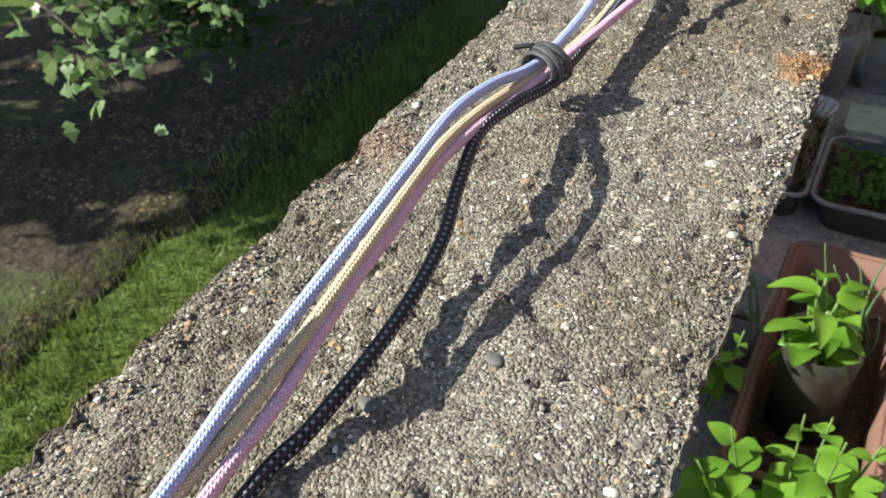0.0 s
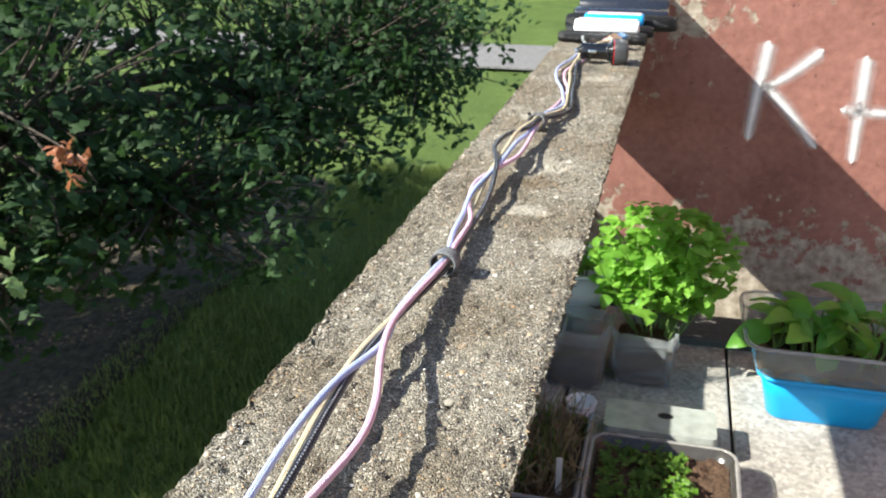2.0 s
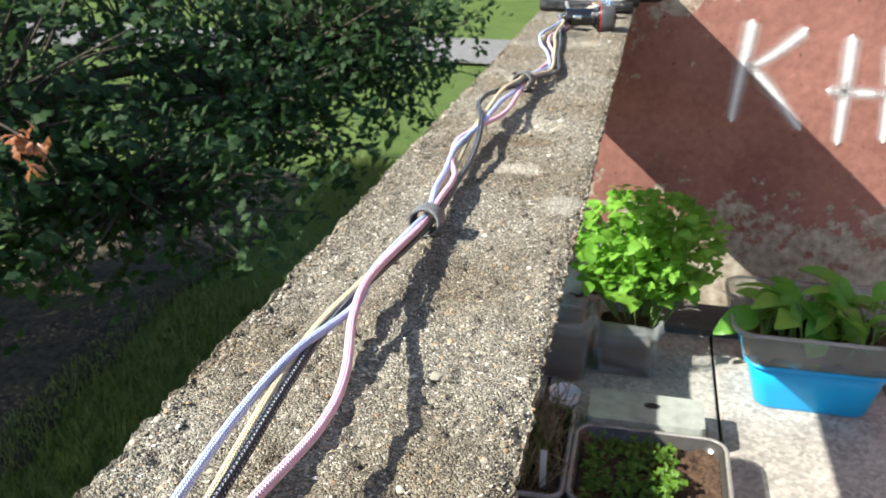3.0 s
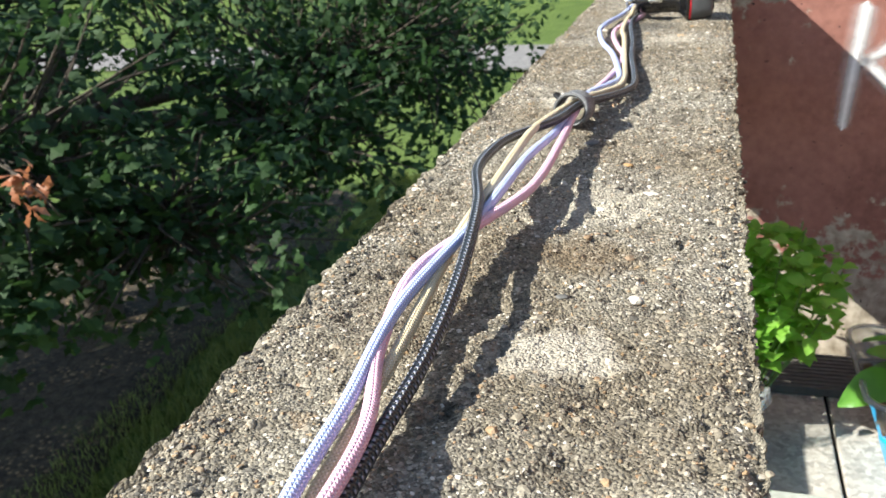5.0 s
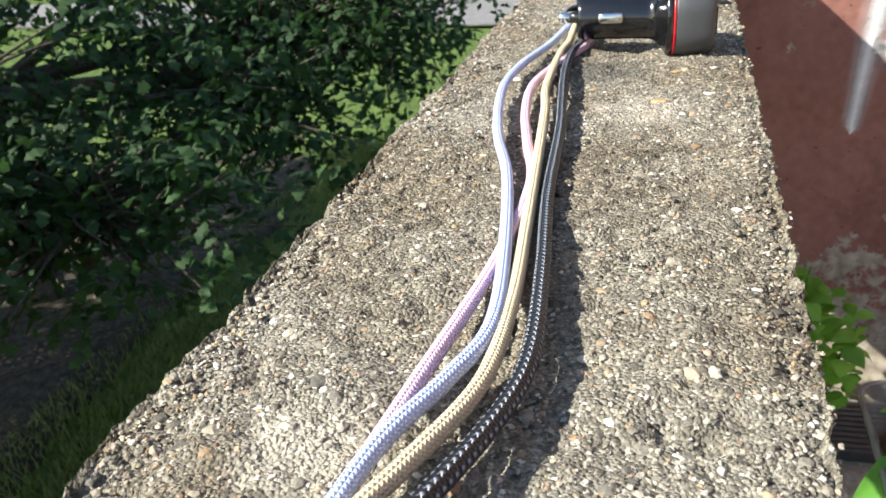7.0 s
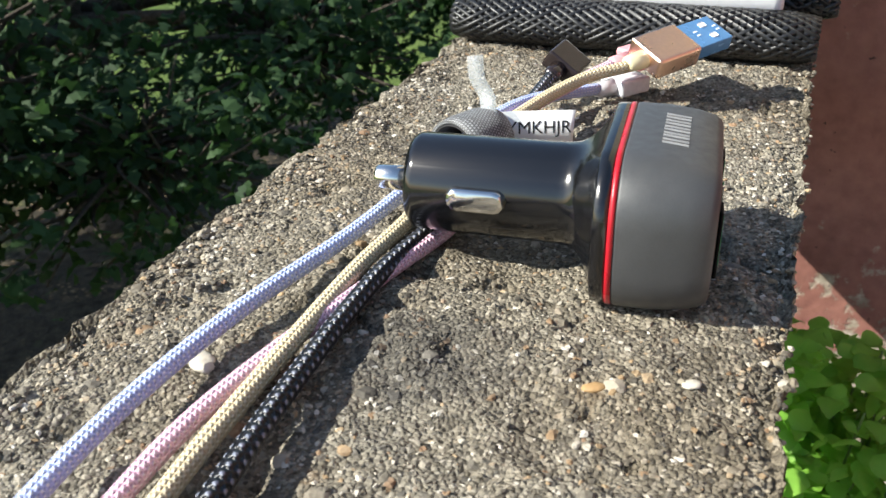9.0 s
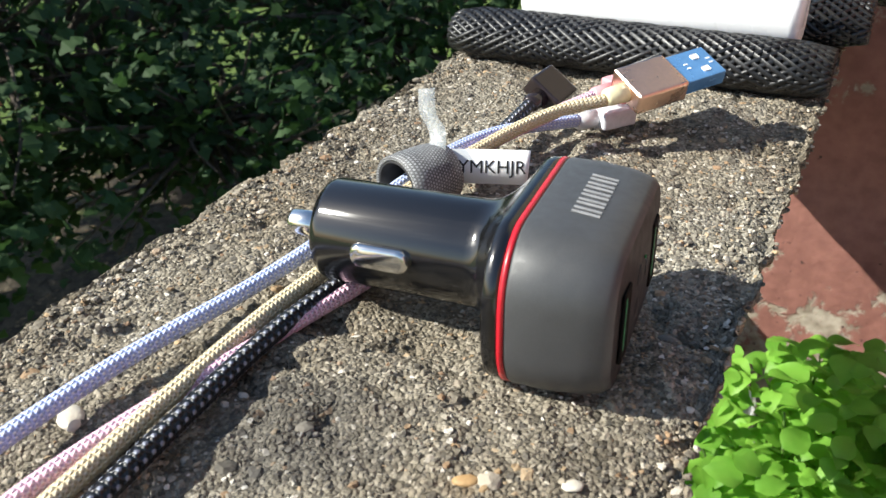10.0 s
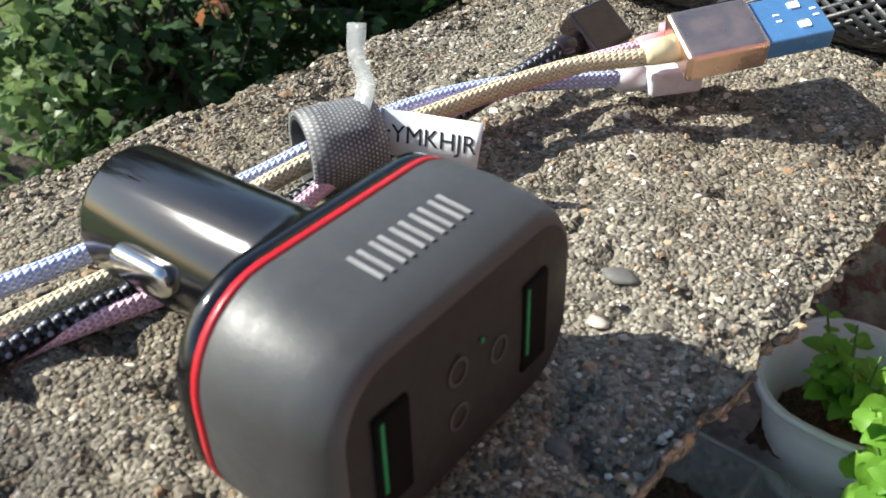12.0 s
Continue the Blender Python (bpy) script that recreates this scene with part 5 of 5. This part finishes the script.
def film_bag(label, x0, x1, y0, y1, z1, soil_top, seed):
    """A sagging bag of clear crumpled film, folded over at its mouth, with dark soil in it."""
    cx, cy, hx, hy, h_ = (x0 + x1) / 2, (y0 + y1) / 2, (x1 - x0) / 2, (y1 - y0) / 2, z1 - FLOOR_Z
    ob = thing("plant_bag", label, "bag", Matrix.Translation((cx, cy, FLOOR_Z)))

    def ring(z, grow, crease, n=14):
        out = []
        for a, b in rounded(hx * grow, hy * grow, min(hx, hy) * 0.35 * grow, n):
            q = Vector((a * 24 + seed, b * 24, z * 19))
            d = crease * (noise.noise(q) + 0.55 * abs(noise.noise(q * 2.3)) - 0.2)
            n2 = Vector((a, b, 0)).normalized()
            out.append((a + n2.x * d, b + n2.y * d, max(0.0, z + (1.7 if z > 0.6 * h_ else 0.5) * d * (z > 0.02))))
        return out

    levels = [(0.0, 0.90, 0.004), (0.004, 0.97, 0.006)] + [(h_ * k / 16, 0.99 + 0.03 * math.sin(k * 0.9 + seed), 0.018 + 0.008 * k / 16) for k in range(1, 16)] + [(h_, 1.0, 0.014), (h_ * 0.985, 1.09, 0.016), (h_ * 0.90, 1.12, 0.018), (h_ * 0.80, 1.13, 0.020)]
    part("film", loft([ring(z, g, c) for z, g, c in levels], cap_end=False), FOIL, ob, "clear crumpled shiny film")
    part("soil", loft([ring(z, g, 0.006) for z, g in ((0.003, 0.84), (soil_top * 0.5, 0.90), (soil_top, 0.90), (soil_top + 0.006, 0.5))]), SOIL, ob, "dark moist soil", True)


film_bag("clear crumpled plastic bag of dark soil under the mint", 0.098, 0.232, 0.690, 0.860, -0.675, 0.075, 3.0)
film_bag("shiny clear bag folded open beside the ledge foot", -0.040, 0.086, 0.640, 0.800, -0.665, 0.060, 11.0)
tray("white_bowl", "white plastic bowl with soil beside the wall", -0.10, 0.085, 0.83, 1.03, FLOOR_Z, -0.62, POT_WHITE, POT_WHITE, "bowl", 0.11, 0.72, corner=0.8)
bushy_herb("mint_plant", "young green mint growing in the white bowl", (-0.005, 0.935, -0.68), (0.07, 0.07, 0.16), 9, 4, 0.036, MINT, 8)
tray("clear_box", "cloudy clear plastic box under the ledge", -0.185, -0.015, 0.66, 0.82, FLOOR_Z, -0.70, CLEAR, RIM, "box", 0.03, 0.88)

seed_tray = tray("seed_tray", "smoky plastic tray of soil with green seedlings", 0.094, 0.348, 0.165, 0.388, FLOOR_Z, -0.745, TRAY, RIM, "tray", 0.045, 0.86)


def seedlings(count, x0, x1, y0, y1, z, seed):
    rng = np.random.default_rng(seed)
    ob = thing("seedlings", "small green seedlings growing in tray soil", "seedling", kind="stuff")
    verts, faces = [], []
    for _ in range(count):
        x, y = rng.uniform(x0, x1), rng.uniform(y0, y1)
        h_ = rng.uniform(0.008, 0.028)
        for _ in range(5):
            way = Vector((rng.normal(0, 1), rng.normal(0, 1), rng.uniform(-0.1, 0.6))).normalized()
            oak_leaf(rng, Vector((x, y, z + h_ * rng.uniform(0.5, 1))), way, rng.uniform(0.007, 0.014), verts, faces)
    piece("leaves", mesh_of("leaves", verts, faces, SEEDLING), ob, kind="stuff")
    return ob


seedlings(250, 0.112, 0.262, 0.185, 0.365, -0.766, 12)
bushy_herb("seedling_clump", "bright green seedling clump at the tray edge", (0.255, 0.255, -0.768), (0.025, 0.05, 0.035), 16, 2, 0.014, BASIL, 14)

dry_tray = tray("dry_tray", "smoky plastic tray of dry herb stalks", -0.070, 0.078, 0.170, 0.440, FLOOR_Z, -0.745, TRAY, RIM, "tray", 0.045, 0.86)


def dry_stalks(count, seed):
    rng = np.random.default_rng(seed)
    ob = thing("dry_herbs", "tangled dry brown stalks with a few green shoots", "plant")
    for name, mat, n in (("dry_tangle", DRY, count), ("green_tangle", SEEDLING, count // 3)):
        verts, faces = [], []
        for _ in range(n):
            p = Vector((rng.uniform(-0.055, 0.063), rng.uniform(0.19, 0.42), -0.766))
            q = p + Vector((rng.normal(0, 0.025), rng.normal(0, 0.03), rng.uniform(0.04, 0.10)))
            v, f, _ = tube(spline([p, (p + q) / 2 + Vector(rng.normal(0, 0.012, 3)), q], 0.02), 0.0011, 4)
            b = len(verts)
            verts += v
            faces += [tuple(i + b for i in t) for t in f]
        piece(name, mesh_of(name, verts, faces, mat), ob, kind="stuff")


dry_stalks(230, 15)
stick = part("plant_label", box((0.011, 0.0016, 0.085), (0.047, 0.215, -0.735), 0.0006, 1), POT_WHITE, None)
tagged(stick, "blank white plastic plant label stuck in soil", "plant label")

cup = thing("cup", "dirty white paper cup behind the trays", "cup", Matrix.Translation((0.055, 0.500, FLOOR_Z)))
part("wall", lathe([(0.020, 0), (0.021, 0.001), (0.030, 0.062), (0.0285, 0.062), (0.020, 0.006), (0.001, 0.005)]), POT_WHITE, cup, smooth=True)
part("rim", loft([[(r * math.cos(2 * math.pi * k / 28), r * math.sin(2 * math.pi * k / 28), z) for r, z in ((0.0285, 0.062), (0.0305, 0.064), (0.032, 0.062), (0.0305, 0.060))] for k in range(28)], closed=True), POT_WHITE, cup, smooth=True)

lid = thing("box_cover", "cloudy clear plastic box cover with a round hole", "box cover", Matrix.Translation((0.212, 0.472, FLOOR_Z)))
bm = bmesh.new()
outer = [bm.verts.new((a, b, 0.062)) for a, b in rounded(0.106, 0.052, 0.012, 5)]
hole = [bm.verts.new((0.010 + 0.016 * math.cos(2 * math.pi * k / 24), 0.012 + 0.012 * math.sin(2 * math.pi * k / 24), 0.062)) for k in range(24)]
edges = [bm.edges.new((l[k], l[(k + 1) % len(l)])) for l in (outer, hole) for k in range(len(l))]
bmesh.ops.triangle_fill(bm, edges=edges, use_beauty=True)
skirt = [bm.verts.new((a, b, 0.0)) for a, b in rounded(0.112, 0.058, 0.014, 5)]
for k in range(len(outer)):
    bm.faces.new((outer[k], outer[(k + 1) % len(outer)], skirt[(k + 1) % len(outer)], skirt[k]))
bmesh.ops.solidify(bm, geom=bm.faces[:], thickness=0.0015)
part("plate", bm, CLOUDY, lid)
# A dark disc just under the plate stands for the shade in the hole.
part("hole_shadow_gasket", lathe([(0.0125, 0.0), (0.0135, 0.0), (0.0135, 0.003), (0.0125, 0.003)], 20), JOINT, lid).matrix_basis = Matrix.Translation((0.010, 0.012, 0.0585))
part("flange", loft([[(a, b, z) for a, b in rounded(0.112 + d, 0.058 + d, 0.014, 5)] for d, z in ((0, 0.001), (0.010, 0.002), (0.010, 0.0005), (0.0, -0.0005))], closed=True), RIM, lid)

# The blue tub, the clear box in it and its large-leaved plant.
tub = tray("blue_tub", "bright blue plastic tub on the terrace", 0.404, 0.668, 0.612, 0.835, FLOOR_Z, -0.705, TUB_BLUE, TUB_BLUE, "tub", None, 0.80)
tray("clear_box", "clear plastic box with soil standing in a blue tub", 0.368, 0.704, 0.585, 0.860, -0.704, -0.625, CLEAR, RIM, "box", 0.018, 0.84)


def broad_plant(label, foot, count, length, material, seed, spread, tilt, lifts, reach):
    rng = np.random.default_rng(seed)
    ob = thing("leafy_plant", label, "plant", Matrix.Translation(foot))
    kinds = [leaf_mesh("leaf", length, length * w, material, c, d, 0.06, 8) for w, c, d in ((0.66, 0.25, 0.40), (0.74, 0.15, 0.30), (0.60, 0.35, 0.60))]
    for k in range(count):
        a = 360 * k * 0.382 + rng.normal(0, 14)
        base = Vector((rng.uniform(-spread[0], spread[0]), rng.uniform(-spread[1], spread[1]), 0))
        lift = rng.uniform(*lifts)
        tip = base + Vector((-math.sin(radians(a)) * reach, math.cos(radians(a)) * reach, lift))
        piece("stem", stem_mesh([base, (base + tip) / 2 + Vector((0, 0, 0.012)), tip], 0.003, 0.002, STEM), ob)
        piece("leaf", kinds[int(rng.integers(3))], ob, aim(tip, a, rng.uniform(*tilt), rng.normal(0, 16), rng.uniform(0.75, 1.15)))
    return ob


broad_plant("large-leaved green plant growing in a clear box", (0.545, 0.725, -0.690), 46, 0.084, BROAD, 17, (0.115, 0.07), (-10, 75), (0.02, 0.095), 0.022)

# Pots nearest to the start of the way.
tray("planter", "brown rectangular clay-coloured planter with herbs", 0.095, 0.256, -0.480, -0.030, FLOOR_Z, -0.695, TERRACOTTA, TERRACOTTA, "planter", 0.030, 0.9, 0.006)
jar = thing("jar", "clear plastic jar of soil with basil", "jar", Matrix.Translation((0.166, -0.300, FLOOR_Z + 0.030)))
part("wall", lathe([(0.042, 0), (0.046, 0.004), (0.047, 0.12), (0.050, 0.15), (0.048, 0.15), (0.045, 0.12), (0.044, 0.006), (0.001, 0.005)]), JAR, jar, smooth=True)
part("soil", lathe([(0.043, 0.007), (0.044, 0.10), (0.03, 0.108), (0.001, 0.110)]), SOIL, jar, smooth=True)
broad_plant("bright green basil with glossy cupped leaves", (0.160, -0.290, -0.675), 30, 0.045, BASIL, 19, (0.014, 0.014), (-35, 45), (0.01, 0.115), 0.014)


def chives(label, foot, count, seed):
    rng = np.random.default_rng(seed)
    ob = thing("chives", label, "plant", Matrix.Translation(foot))
    for _ in range(count):
        base = Vector((rng.normal(0, 0.02), rng.normal(0, 0.03), 0))
        tip = base + Vector((rng.normal(0, 0.035), rng.normal(-0.02, 0.03), rng.uniform(0.12, 0.24)))
        piece("blade", stem_mesh([base, (base + tip) / 2 + Vector((rng.normal(0, 0.008), rng.normal(0, 0.008), 0.02)), tip], 0.0030, 0.0010, CHIVE, "blade"), ob)


chives("tall thin green chives in the brown planter", (0.190, -0.18, -0.772), 11, 23)
film_bag("clear shiny bag of soil with one green shoot", 0.008, 0.090, -0.265, -0.180, -0.665, 0.075, 23.0)
chives("single green shoot growing out of a clear bag", (0.050, -0.225, -0.730), 3, 24)
bushy_herb("herb", "small green herb beside the ledge foot", (0.045, -0.37, -0.74), (0.05, 0.05, 0.20), 10, 4, 0.030, BASIL, 26)
tray("planter", "dark planter with leafy green herbs", 0.09, 0.29, -0.70, -0.50, FLOOR_Z, -0.70, TRAY, TRAY, "planter", 0.085, 0.9, 0.005)
bushy_herb("herb", "leafy round-leaved green herb in a dark planter", (0.175, -0.570, -0.725), (0.115, 0.10, 0.21), 20, 3, 0.050, BASIL, 28)
